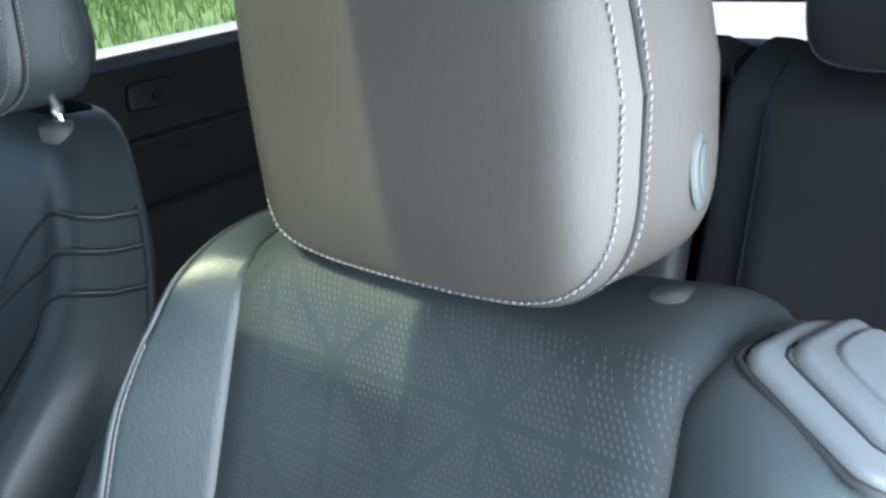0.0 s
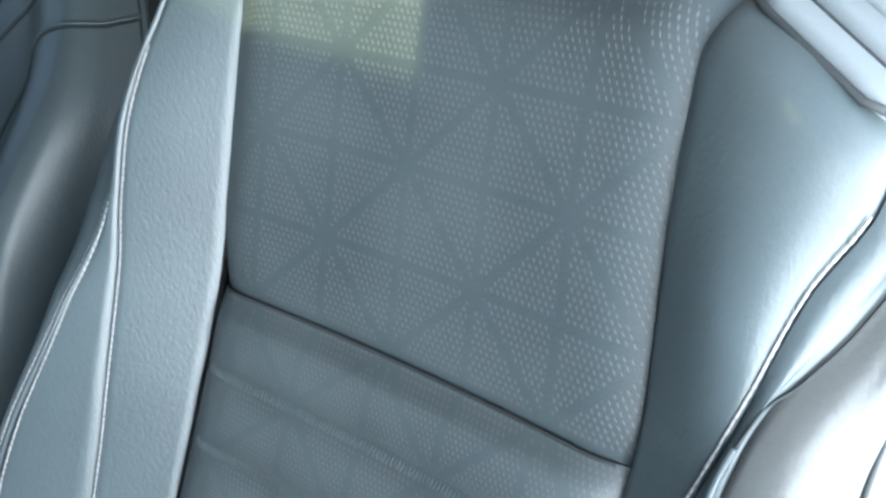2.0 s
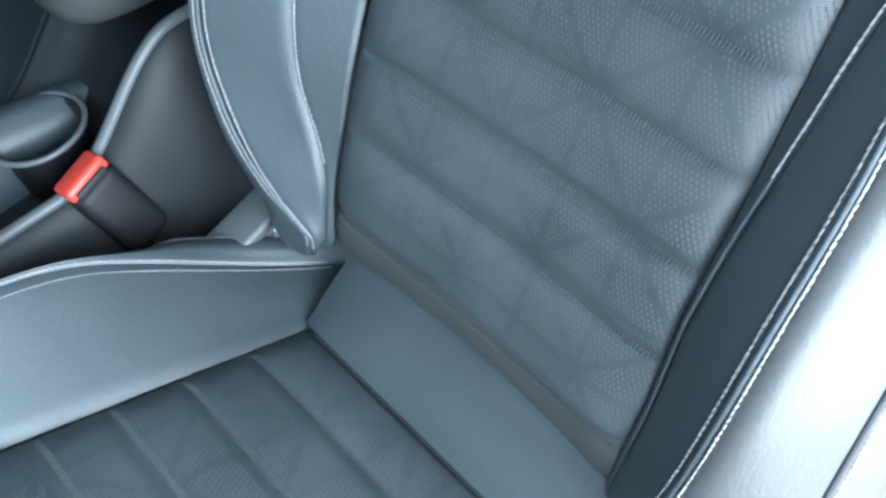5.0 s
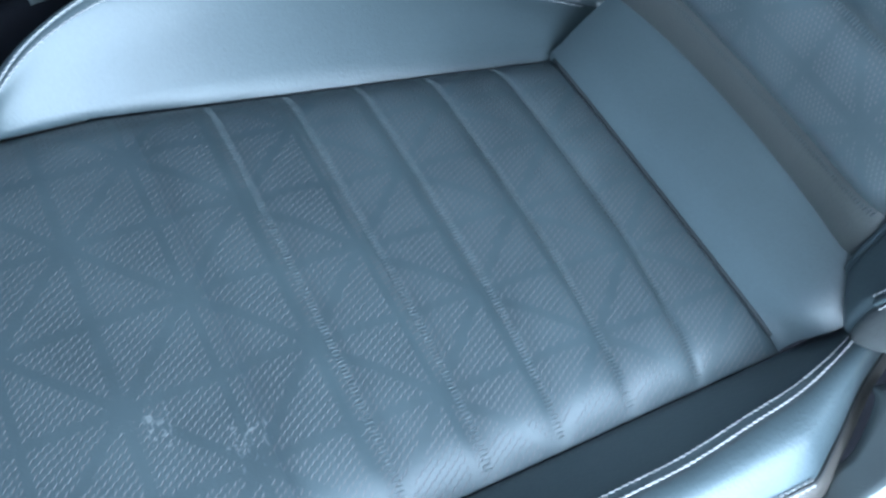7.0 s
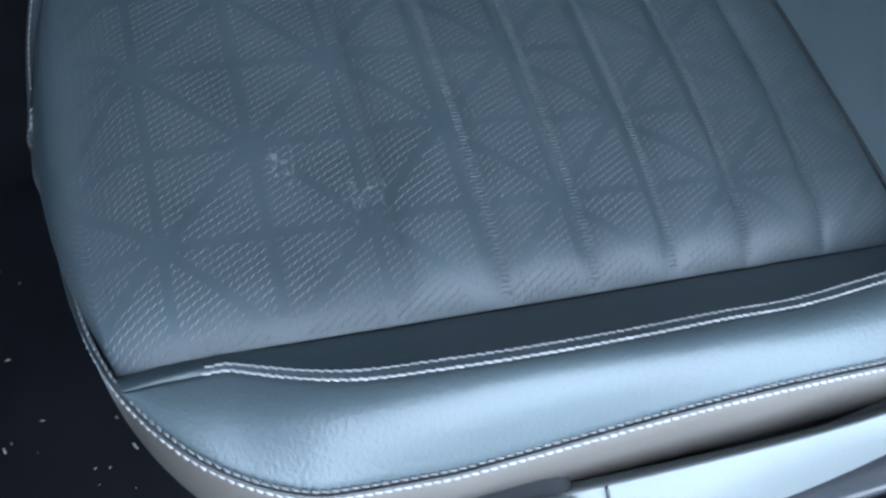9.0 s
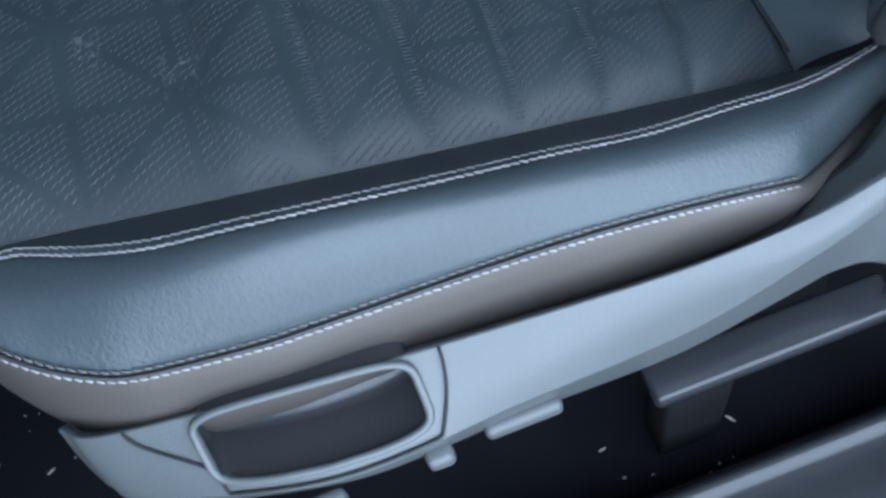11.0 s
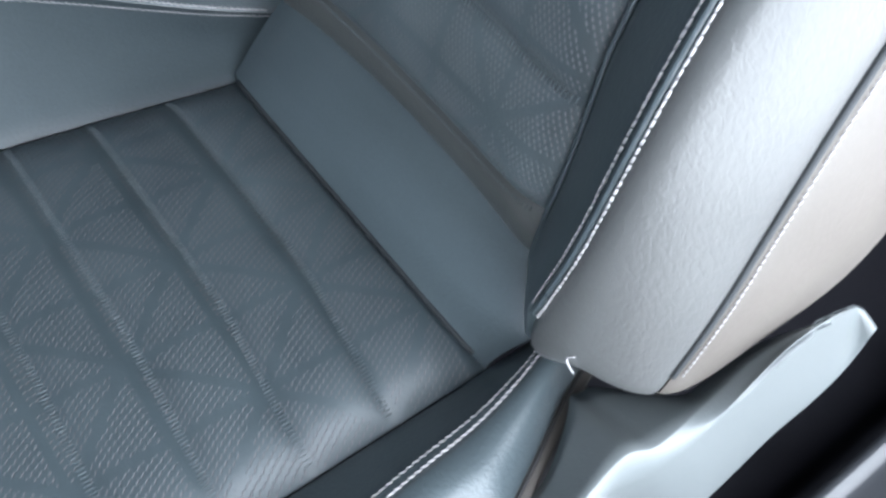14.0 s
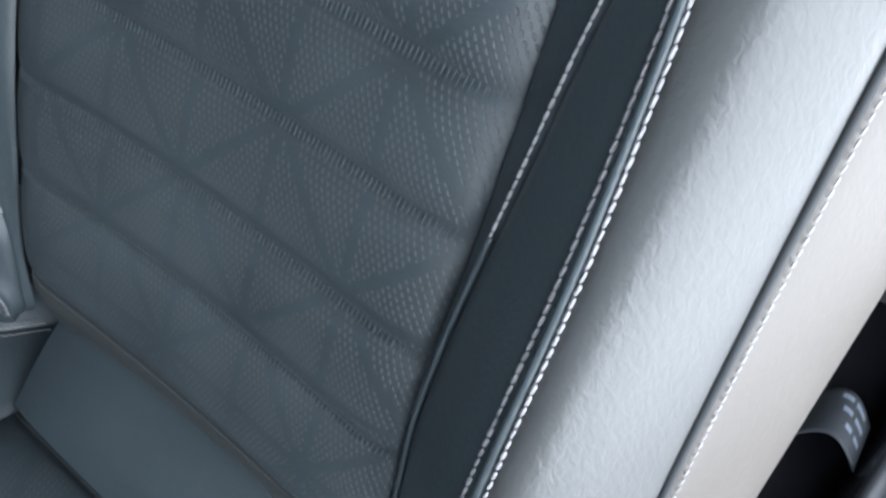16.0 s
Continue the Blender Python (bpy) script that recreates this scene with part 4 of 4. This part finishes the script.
# far door trim: pressed panel with belt line, armrest ledge and a lock handle
def far_door():
    def fn(u, v):
        y = lerp(-1.25, 1.72, u)
        prof = ((-1.075, 0.0), (-1.07, 0.30), (-1.045, 0.50), (-1.035, 0.63), (-1.06, 0.655), (-1.085, 0.70), (-1.075, 0.748), (-1.09, 0.754), (-1.092, 0.80), (-1.10, 0.862), (-1.112, 0.868), (-1.13, 0.870), (-1.15, 0.868), (-1.16, 0.85), (-1.163, 0.5), (-1.165, 0.0))
        x, z = spline([Vector(p) for p in prof], v * (len(prof) - 1))
        return Vector((x, y, z))
    ob = finish("door_far", sheet(fn, 24, 72), PLASTIC_DARK)
    tagged(ob, "dark plastic far door trim with a ledge", "car door", "", "structure")
    return ob


door = far_door()
pad("door_handle", [(-0.045, -0.02), (0.045, -0.024), (0.052, 0.016), (0.03, 0.026), (-0.04, 0.024)], Matrix.Translation((-1.095, 0.775, 0.815)) @ Matrix(((0, 0, 1, 0), (1, 0, 0, 0), (0, 1, 0.2, 0), (0, 0, 0, 1))), 0.012, 0.004, PLASTIC_DARK, door, Vector((0, 0, 0)), "recessed dark door handle")
pad("door_handle_knob", [(-0.008, -0.008), (0.008, -0.008), (0.008, 0.008), (-0.008, 0.008)], Matrix.Translation((-1.086, 0.785, 0.815)) @ Matrix(((0, 0, 1, 0), (1, 0, 0, 0), (0, 1, 0.2, 0), (0, 0, 0, 1))), 0.008, 0.002, BLACK, door, Vector((0, 0, 0)), "small black lock knob")

# near front door, standing open, and the floor below it
dr = slab("door_near", (0.09, 1.02, 0.95), (0, 0, 0), PLASTIC_DARK, "dark plastic trim of the open front door", "car door")
dr.matrix_world = pose(0.93, -0.80, 0.42, 0, 0, -66)

# near door sill and seat rail
def sill():
    def fn(u, v):
        prof = ((0.318, 0.0), (0.322, 0.05), (0.333, 0.078), (0.350, 0.076), (0.383, 0.084), (0.40, 0.085), (0.42, 0.07), (0.44, 0.085), (0.47, 0.075), (0.50, 0.03), (0.52, -0.10), (0.50, -0.25))
        x, z = spline([Vector(p) for p in prof], v * (len(prof) - 1))
        return Vector((x, lerp(-1.25, 1.7, u), z))
    return tagged(finish("door_sill", sheet(fn, 12, 60), PLASTIC_POCKET), "grey plastic door sill trim", "door sill", "", "structure")


sill()
rail = thing("seat_rail", (0.283, -0.12, 0.0), "grey seat rail bolted to the floor", "seat rail")
part("rail", block((0.030, 0.17, 0.018), 0.004, 2, (-0.006, -0.010, 0.156)), PLASTIC_POCKET, rail)
part("rail_foot", block((0.03, 0.05, 0.15), 0.004, 2, (-0.010, -0.060, 0.0738)), BLACK, rail)
part("bolt", block((0.008, 0.030, 0.008), 0.002, 2, (-0.001, 0.084, 0.166)), PLASTIC, rail, "grey bolt at the rail's end")

# under the seat: frame and rail on the console side
frame_ob = thing("seat_underframe", (0.0, -0.25, 0.0), "black metal seat frame under the cushion", "seat frame")
for sx in (-0.20, 0.20):
    part("side_member", block((0.02, 0.46, 0.24), 0.006, 2, (sx, 0.0, 0.12)), BLACK, frame_ob)
part("cross_member", block((0.40, 0.03, 0.05), 0.006, 2, (0, 0.18, 0.17)), BLACK, frame_ob)
part("cross_member", block((0.40, 0.03, 0.05), 0.006, 2, (0, -0.18, 0.17)), BLACK, frame_ob)

slab("ground", (600, 600, 0.2), (0, 0, -0.6), GRASS, "mown green meadow around the car", "ground", bevel=0)
slab("far_ledge", (0.12, 2.6, 0.03), (-1.235, 0.3, 0.862), PAINT_WHITE, "white painted outer edge of the far door", "car body")
slab("road", (12.4, 200, 0.02), (0.4, 0, -0.489), GRAVEL, "pale gravel track beside the car", "road", bevel=0)

# ---------------------------------------------------------------- other front seat
def other_seat():
    """The neighbouring front seat: shoulders, bolster with three curved seams, headrest on one visible post."""
    at = Vector((-0.70, -0.1, 0.05))
    seat = thing("car_seat", at, "dark grey leather car seat beside the centre console", "car seat", "front seats")
    cx, cy = -0.690, 0.092

    def section(s):
        # s 0 at the cushion, 1 on the top: half width, middle, depth
        z = lerp(0.30, 0.925, s)
        g = min(max((z - 0.72) / 0.205, 0.0), 1.0)
        half = 0.320 - 0.035 * smooth01(0.35, 0.0, s) - 0.20 * (1 - math.sqrt(1 - g * g))
        y = cy + lerp(-0.055, 0.245, s ** 0.92)
        bol = 0.085 * smooth01(0.02, 0.25, s) * (1 - 0.75 * smooth01(0.5, 0.85, s)) * (1 - smooth01(0.86, 1.0, s))
        return z, half, y, bol

    def front(x_rel, s, lift=0.0):
        z, half, y, bol = section(s)
        a = abs(x_rel)
        n = bol * smooth01(0.5, 0.80, a) * (1 - 0.92 * smooth01(0.86, 1.0, a)) - 0.028 * smooth01(0.88, 1.0, a)
        top = max(0.0, s - 0.90) / 0.10
        return Vector((cx + x_rel * half, y - n - lift + 0.02 * top * top, z + 0.3 * max(n, 0.0)))
    def rise(v):
        return v / 0.78 * 0.74 if v < 0.78 else 0.74 + 0.26 * math.sin((v - 0.78) / 0.22 * math.pi / 2)
    pan = part("backrest_front", sheet(lambda u, v: front(lerp(-1, 1, u), rise(v)), 60, 70, at), LEATHER, seat)

    def rim(u, v):
        # side and back, from the front's edge
        s, side = rise(u), 1
        e = front(1.0, s)
        z, half, y, bol = section(s)
        return e + Vector((-0.045 * v * v, 0.022 * v, 0))
    part("side_panel", sheet(rim, 40, 12, at), LEATHER, seat)
    part("side_panel", sheet(lambda u, v: front(-1.0, rise(u)) + Vector((0.045 * v * v, 0.022 * v, 0)), 40, 12, at), LEATHER, seat)
    part("rear_panel", sheet(lambda u, v: Vector((cx + lerp(-1, 1, u) * max(section(rise(v))[1] - 0.045, 0.0), front(1, rise(v)).y + 0.021, front(1, rise(v)).z)), 16, 30, at), PLASTIC_DARK, seat)
    # curved seams over the inner bolster
    for z0, fall, power in ((0.862, 0.32, 4.0), (0.838, 0.17, 2.2), (0.808, 0.41, 2.5)):
        pts = []
        for i in range(70):
            a = lerp(0.985, 0.12, i / 69)
            pts.append(front(a, (z0 - 0.006 - fall * (1 - a) ** power - 0.30) / 0.625, 0.0006))
        part("seam", tube(pts, 0.0011, 5, at), GROOVE, pan)
        part("seam_lip", tube([p + Vector((0, 0.001, 0.003)) for p in pts], 0.0022, 6, at), LEATHER, pan)
    part("seam", tube([front(0.985, lerp(0.2, 0.90, i / 50), 0.0005) for i in range(51)], 0.0016, 5, at), GROOVE, pan)
    # cushion
    def cushion(u, v):
        x = lerp(-1, 1, u)
        y = lerp(0.03, -0.50, v) + cy - 0.03
        crown = 0.05 * smooth01(0.6, 0.82, abs(x)) * (1 - smooth01(0.9, 1.0, abs(x))) * (1 - smooth01(0.85, 1.0, v))
        edge = 0.10 * max(0.0, (abs(x) - 0.93) / 0.07) ** 2
        return Vector((cx + x * 0.265 * (1 - 0.25 * max(0, v - 0.8) / 0.2), y, 0.285 + 0.11 * v + crown - edge - 0.16 * max(0.0, (v - 0.9) / 0.1) ** 2))
    part("cushion", sheet(cushion, 40, 40, at), LEATHER, seat)
    part("seat_base", block((0.44, 0.44, 0.26), 0.02, 2, Vector((cx, cy - 0.24, 0.13)) - at), BLACK, seat)
    headrest(seat, at, Vector((-0.677, 0.292, 0.938)), LEATHER, 0.0, 0.112)
    def collar(u, v):
        q = u * 2 * math.pi
        k = (1.0, 1.0, 0.8, 0.0)[int(round(v * 3))]
        return Vector((-0.564 + 0.024 * math.cos(q) * k, 0.347 + 0.016 * math.sin(q) * k, 0.906 + (0.0, 0.012, 0.017, 0.018)[int(round(v * 3))]))
    part("post_collar", sheet(collar, 20, 3, at, closed_u=True), PLASTIC, seat)


other_seat()


# ---------------------------------------------------------------- rear bench
def rear_bench():
    at = Vector((-0.36, 1.0, 0.05))
    bench = thing("rear_bench", at, "dark grey rear bench with split backrest and headrests", "rear seat")

    def block_back(x0, x1, name):
        def fn(u, v):
            x = lerp(x0, x1, u)
            e = min(x - x0, x1 - x)
            r = smooth01(0, 0.05, e)
            side = max(0.0, 1 - e / 0.035)
            z = lerp(0.32, 0.855, v)
            top = max(0.0, (v - 0.90) / 0.10)
            y = 1.0 + (z - 0.6) * 0.36
            puff = 0.012 * r + 0.016 * math.sin(min(max((e - 0.075) / 0.03, -1), 1) * math.pi / 2) * (1 if e > 0.02 else 0.4)
            return Vector((x, y - puff + 0.10 * top ** 2 + 0.03 * side ** 2, z - 0.02 * side ** 2 * top + 0.012 * (1 - (1 - top) ** 2)))
        b = part(name, sheet(fn, 60, 60, at), LEATHER_DARK, bench, "dark leather backrest with a seam down its side")
        seam = [fn((0.078) / (x1 - x0), lerp(0.05, 0.97, i / 40)) + Vector((0, -0.0005, 0)) for i in range(41)]
        part("seam", tube(seam, 0.0022, 5, at), GROOVE, b)
        seam = [fn(lerp(0.1, 0.9, i / 40), 0.32) + Vector((0, -0.0005, 0)) for i in range(41)]
        part("seam", tube(seam, 0.0022, 5, at), GROOVE, b)
        part(name + "_shell", block((x1 - x0 - 0.04, 0.06, 0.5), 0.02, 2, Vector(((x0 + x1) / 2, 1.20, 0.60)) - at), PLASTIC_DARK, bench)
        return b
    block_back(-0.235, 0.32, "backrest")
    block_back(-1.00, -0.25, "backrest")
    def seat(u, v):
        x = lerp(-1.0, 0.32, u)
        return Vector((x, lerp(0.98, 0.50, v), 0.36 + 0.04 * math.sin(v * math.pi * 0.6) - 0.3 * max(0.0, (v - 0.88) / 0.12) ** 2))
    part("cushion", sheet(seat, 30, 30, at), LEATHER_DARK, bench)
    part("base", block((1.3, 0.40, 0.30), 0.02, 2, Vector((-0.34, 0.78, 0.15)) - at), PLASTIC_DARK, bench)
    headrest(bench, at, Vector((0.0, 1.07, 0.856)), LEATHER_DARK, 0.0)


rear_bench()


# ---------------------------------------------------------------- centre console
def console():
    at = Vector((-0.42, -0.1, 0.0))
    con = thing("centre_console", at, "grey centre console with padded armrest and cup holder", "centre console")

    def body(u, v):
        # a long box whose near side leans inwards and whose top edge dips towards the front
        y = lerp(-1.0, 0.42, u)
        top = 0.445 - 0.095 * smooth01(0.0, -0.16, y) + 0.03 * smooth01(-0.3, -0.8, y)
        prof = ((-0.300, 0.0), (-0.305, 0.18), (-0.318, top * 0.72), (-0.336, top * 0.92), (-0.352, top), (-0.366, top + 0.002), (-0.378, top - 0.008), (-0.40, top - 0.03), (-0.47, top - 0.032), (-0.50, top - 0.008), (-0.515, top), (-0.53, top * 0.9), (-0.55, 0.0))
        x, z = spline([Vector(p) for p in prof], v * (len(prof) - 1))
        return Vector((x, y, z))
    cut = 0.51
    part("body", sheet(lambda u, v: body(lerp(cut, 1.0, u), v), 50, 70, at), PLASTIC_CONSOLE, con)
    part("front_body", sheet(lambda u, v: body(lerp(0.0, cut - 0.002, u), v), 40, 70, at), CARPET, con, "black carpeted front of the console")

    # padded lid with two sewn rows
    def lid(u, v):
        q = u * 2 * math.pi
        c, s = math.cos(q), math.sin(q)
        ex, ey = math.copysign(abs(c) ** 0.45, c), math.copysign(abs(s) ** 0.35, s)
        k = (0.0, 0.55, 0.90, 0.975, 1.0, 1.0, 0.965, 0.93)
        h = (0.500, 0.499, 0.496, 0.490, 0.478, 0.455, 0.436, 0.430)
        g = v * 7
        kk, hh = spline(k, g), spline(h, g)
        nose = 0.018 * smooth01(-0.2, -1.0, ey) * (1 - v)
        return Vector((-0.515 + ex * 0.098 * kk, 0.165 + ey * 0.235 * kk, hh - nose))
    pad_ob = part("armrest", sheet(lid, 90, 28, at, closed_u=True), LEATHER_ARM, con, "padded leather armrest lid")
    for v in (0.44, 0.52):
        pts = [lid(i / 200, v) + Vector((0, 0, 0.0006)) for i in range(201)]
        part("stitching", stitches(pts, at, 0.005, 0.004, 0.0008), THREAD, pad_ob)

    # cup holder
    def cup(u, v):
        q = u * 2 * math.pi
        r = (0.044, 0.041, 0.039, 0.037, 0.0)[int(round(v * 4))]
        z = (0.352, 0.356, 0.35, 0.27, 0.268)[int(round(v * 4))]
        return Vector((-0.435 + r * math.cos(q), -0.135 + r * math.sin(q), z + 0.02))
    part("cup_holder", sheet(cup, 36, 4, at, closed_u=True), BLACK, con, "round black cup holder")
    ring = [Vector((-0.435 + 0.045 * math.cos(q), -0.135 + 0.045 * math.sin(q), 0.374)) for q in (2 * math.pi * i / 48 for i in range(48))]
    part("cup_rim", tube(ring, 0.003, 6, at, True), PLASTIC, con)
    edge = [body(lerp(0.4, 0.78, i / 60), 4.6 / 12) + Vector((0.001, 0, 0.001)) for i in range(61)]
    part("edge_trim", tube(edge, 0.006, 8, at), PLASTIC, con, "pale satin edge trim")


PLASTIC_CONSOLE = surface("console_plastic", (0.010, 0.0115, 0.0125), (0.017, 0.019, 0.020), 0.5, grain=700, bump=0.3, spec=0.3)
LEATHER_ARM = surface("armrest_leather", (0.048, 0.052, 0.049), (0.066, 0.070, 0.067), 0.38, grain=420, bump=0.5, voronoi=True)
console()


# ---------------------------------------------------------------- belt buckle
def buckle():
    at = Vector((-0.300, -0.09, 0.0))
    b = thing("belt_buckle", at, "black seat belt buckle with red release button", "belt buckle")
    lean = Matrix.Translation((-0.342, -0.131, 0.358)) @ Euler((radians(12), radians(-14), radians(8))).to_matrix().to_4x4()

    def put(name, size, off, mat, label=""):
        bm = block(size, min(size) * 0.3, 3, off)
        bmesh.ops.transform(bm, matrix=Matrix.Translation(-at) @ lean, verts=bm.verts)
        return part(name, bm, mat, b, label)
    put("housing", (0.034, 0.048, 0.085), (0.002, 0, -0.028), BLACK)
    put("release_button", (0.028, 0.046, 0.014), (-0.002, 0, 0.017), RED, "red press button")
    put("slot", (0.004, 0.034, 0.006), (0.014, 0, 0.0145), PLASTIC_DARK)
    a, c = Vector((-0.305, -0.125, 0.295)), Vector((-0.275, -0.06, 0.02))
    part("stalk", tube([a.lerp(c, i / 8) for i in range(9)], 0.010, 8, at), BLACK, b)
    for dx in (-0.006, 0.004):
        put("mark", (0.003, 0.002, 0.012), (dx, -0.0135, -0.022), PLASTIC_DARK)


buckle()

# hinge bracket between cushion and console
hinge = thing("hinge_bracket", (-0.25, -0.02, 0.0), "grey metal backrest hinge bracket", "hinge")
bm = block((0.042, 0.11, 0.014), 0.005, 3, (-0.005, -0.040, 0.300), Matrix.Rotation(radians(14), 4, "X"))
part("bracket", bm, PLASTIC, hinge)
part("foot", block((0.04, 0.07, 0.26), 0.006, 2, (-0.005, 0.010, 0.130)), BLACK, hinge)
bm = bmesh.new()
bmesh.ops.create_cone(bm, cap_ends=True, segments=16, radius1=0.008, radius2=0.006, depth=0.008, matrix=Matrix.Translation((0.026, -0.014, 0.310)) @ Matrix.Rotation(radians(35), 4, "X"))
part("bolt", bm, CHROME, hinge)

# ---------------------------------------------------------------- behind the seat: belt with a label
belt = thing("seat_belt", (0.36, 0.42, 0.0), "black seat belt webbing with a sewn label", "seat belt")
pts = [Vector((0.405, 0.50, 1.05)), Vector((0.40, 0.47, 0.75)), Vector((0.385, 0.45, 0.45)), Vector((0.36, 0.42, 0.20)), Vector((0.345, 0.40, 0.06)), Vector((0.33, 0.37, 0.01))]
def webbing(u, v):
    p = spline(pts, v * (len(pts) - 1))
    return p + Vector((0.010, -0.046, 0)) * (u - 0.5) - Vector((0.002 * math.sin(u * math.pi), 0.0, 0))
tab_at = Vector((0.36, 0.42, 0.0))
def tab(u, v):
    a, b = Vector((0.258, 0.366, 0.035)).lerp(Vector((0.255, 0.414, 0.040)), v), Vector((0.320, 0.362, 0.050)).lerp(Vector((0.312, 0.407, 0.055)), v)
    return a.lerp(b, u) + Vector((0, 0.010 * math.sin(u * math.pi), 0.022 * math.sin(u * math.pi)))
label_tab = part("label_tab", sheet(tab, 20, 10, tab_at), surface("teal_black_webbing", (0.03, 0.036, 0.042), (0.045, 0.052, 0.058), 0.7, grain=1500, bump=0.4), belt, "dark sewn cloth label")
label_tab.modifiers.new("thickness", "SOLIDIFY").thickness = 0.0015
INK = surface("pale_blue_ink", (0.16, 0.19, 0.24), (0.22, 0.25, 0.30), 0.8, grain=900, bump=0.1)
for v0, spans in ((0.80, ((0.42, 0.60), (0.66, 0.86))), (0.56, ((0.50, 0.66), (0.72, 0.90))), (0.30, ((0.62, 0.74), (0.80, 0.92)))):
    for u0, u1 in spans:
        part("printed_bar", sheet(lambda u, v: tab(lerp(u0, u1, u), v0 + 0.10 * v) + Vector((0, 0, 0.0012)), 4, 2, tab_at), INK, label_tab)
part("webbing", sheet(webbing, 8, 60, Vector((0.36, 0.42, 0.0))), BLACK, belt)

# bright bolt of the belt anchor beside the sill
anchor = thing("anchor_bolt", (0.318, 0.262, 0.0), "bright steel anchor bolt on the black carpet", "bolt")
bm = bmesh.new()
bmesh.ops.create_cone(bm, cap_ends=True, segments=6, radius1=0.009, radius2=0.008, depth=0.012, matrix=Matrix.Translation((0, 0, 0.076)))
part("bolt_head", bm, CHROME, anchor)
bm = bmesh.new()
bmesh.ops.create_cone(bm, cap_ends=True, segments=24, radius1=0.013, radius2=0.012, depth=0.003, matrix=Matrix.Translation((0, 0, 0.0685)))
part("washer", bm, CHROME, anchor)
part("anchor_plate", block((0.012, 0.05, 0.067), 0.004, 2, (0, 0.01, 0.0335)), BLACK, anchor)

# white paper mat in the footwell
paper = finish("paper_mat", block((0.36, 0.30, 0.003), 0.0012, 1), surface("white_paper", (0.78, 0.78, 0.78), (0.84, 0.84, 0.84), 0.8, grain=300, bump=0.1))
paper.matrix_world = pose(-0.13, -0.960, 0.0025, 0, 0, 0.5)
tagged(paper, "white paper sheet lying on the black carpet", "paper mat")

# crumbs and lint on the carpet
rnd = random.Random(11)
bm = bmesh.new()
for i in range(90):
    x, y = rnd.uniform(-0.25, 0.31), rnd.uniform(-0.80, -0.60)
    if i > 60:
        x, y = rnd.uniform(0.24, 0.315), rnd.uniform(-0.55, -0.14)
    r = rnd.uniform(0.0004, 0.0013)
    m = Matrix.Translation((x, y, 0.001)) @ Euler((rnd.uniform(0, 1), rnd.uniform(0, 1), rnd.uniform(0, 6))).to_matrix().to_4x4() @ Matrix.Diagonal((r * rnd.uniform(0.8, 5.0), r, r * 0.6, 1))
    bmesh.ops.create_icosphere(bm, subdivisions=1, radius=1.0, matrix=m)
tagged(finish("crumbs", bm, surface("pale_crumb", (0.35, 0.3, 0.24), (0.6, 0.55, 0.5), 0.9)), "pale crumbs and lint scattered on the black carpet", "crumbs", "", "stuff")

# tall grass and pale stalks of the meadow beyond the far window
rnd = random.Random(4)
bm = bmesh.new()
for i in range(5200):
    d = rnd.uniform(0.0, 1.0) ** 0.7
    x, y = -7.5 - 9.5 * d + rnd.uniform(-0.5, 0.5), rnd.uniform(1.5, 15.0)
    h = rnd.uniform(0.12, 0.34) * (0.5 + d)
    q, lean = rnd.uniform(0, math.pi), rnd.uniform(-0.3, 0.3)
    w = Vector((math.cos(q), math.sin(q), 0)) * rnd.uniform(0.006, 0.016)
    p = Vector((x, y, -0.50))
    m, t = p + Vector((lean * h * 0.4, lean * h * 0.3, h * 0.6)), p + Vector((lean * h, lean * h * 0.8, h))
    a, b, c, d2, e = (bm.verts.new(k) for k in (p - w, p + w, m - w * 0.7, m + w * 0.7, t))
    bm.faces.new((a, b, d2, c)), bm.faces.new((c, d2, e))
tagged(finish("tall_grass", bm, surface("grass_blade", (0.07, 0.14, 0.03), (0.15, 0.24, 0.06), 0.8, stain=3)), "tall green grass in the meadow", "grass", "", "stuff")
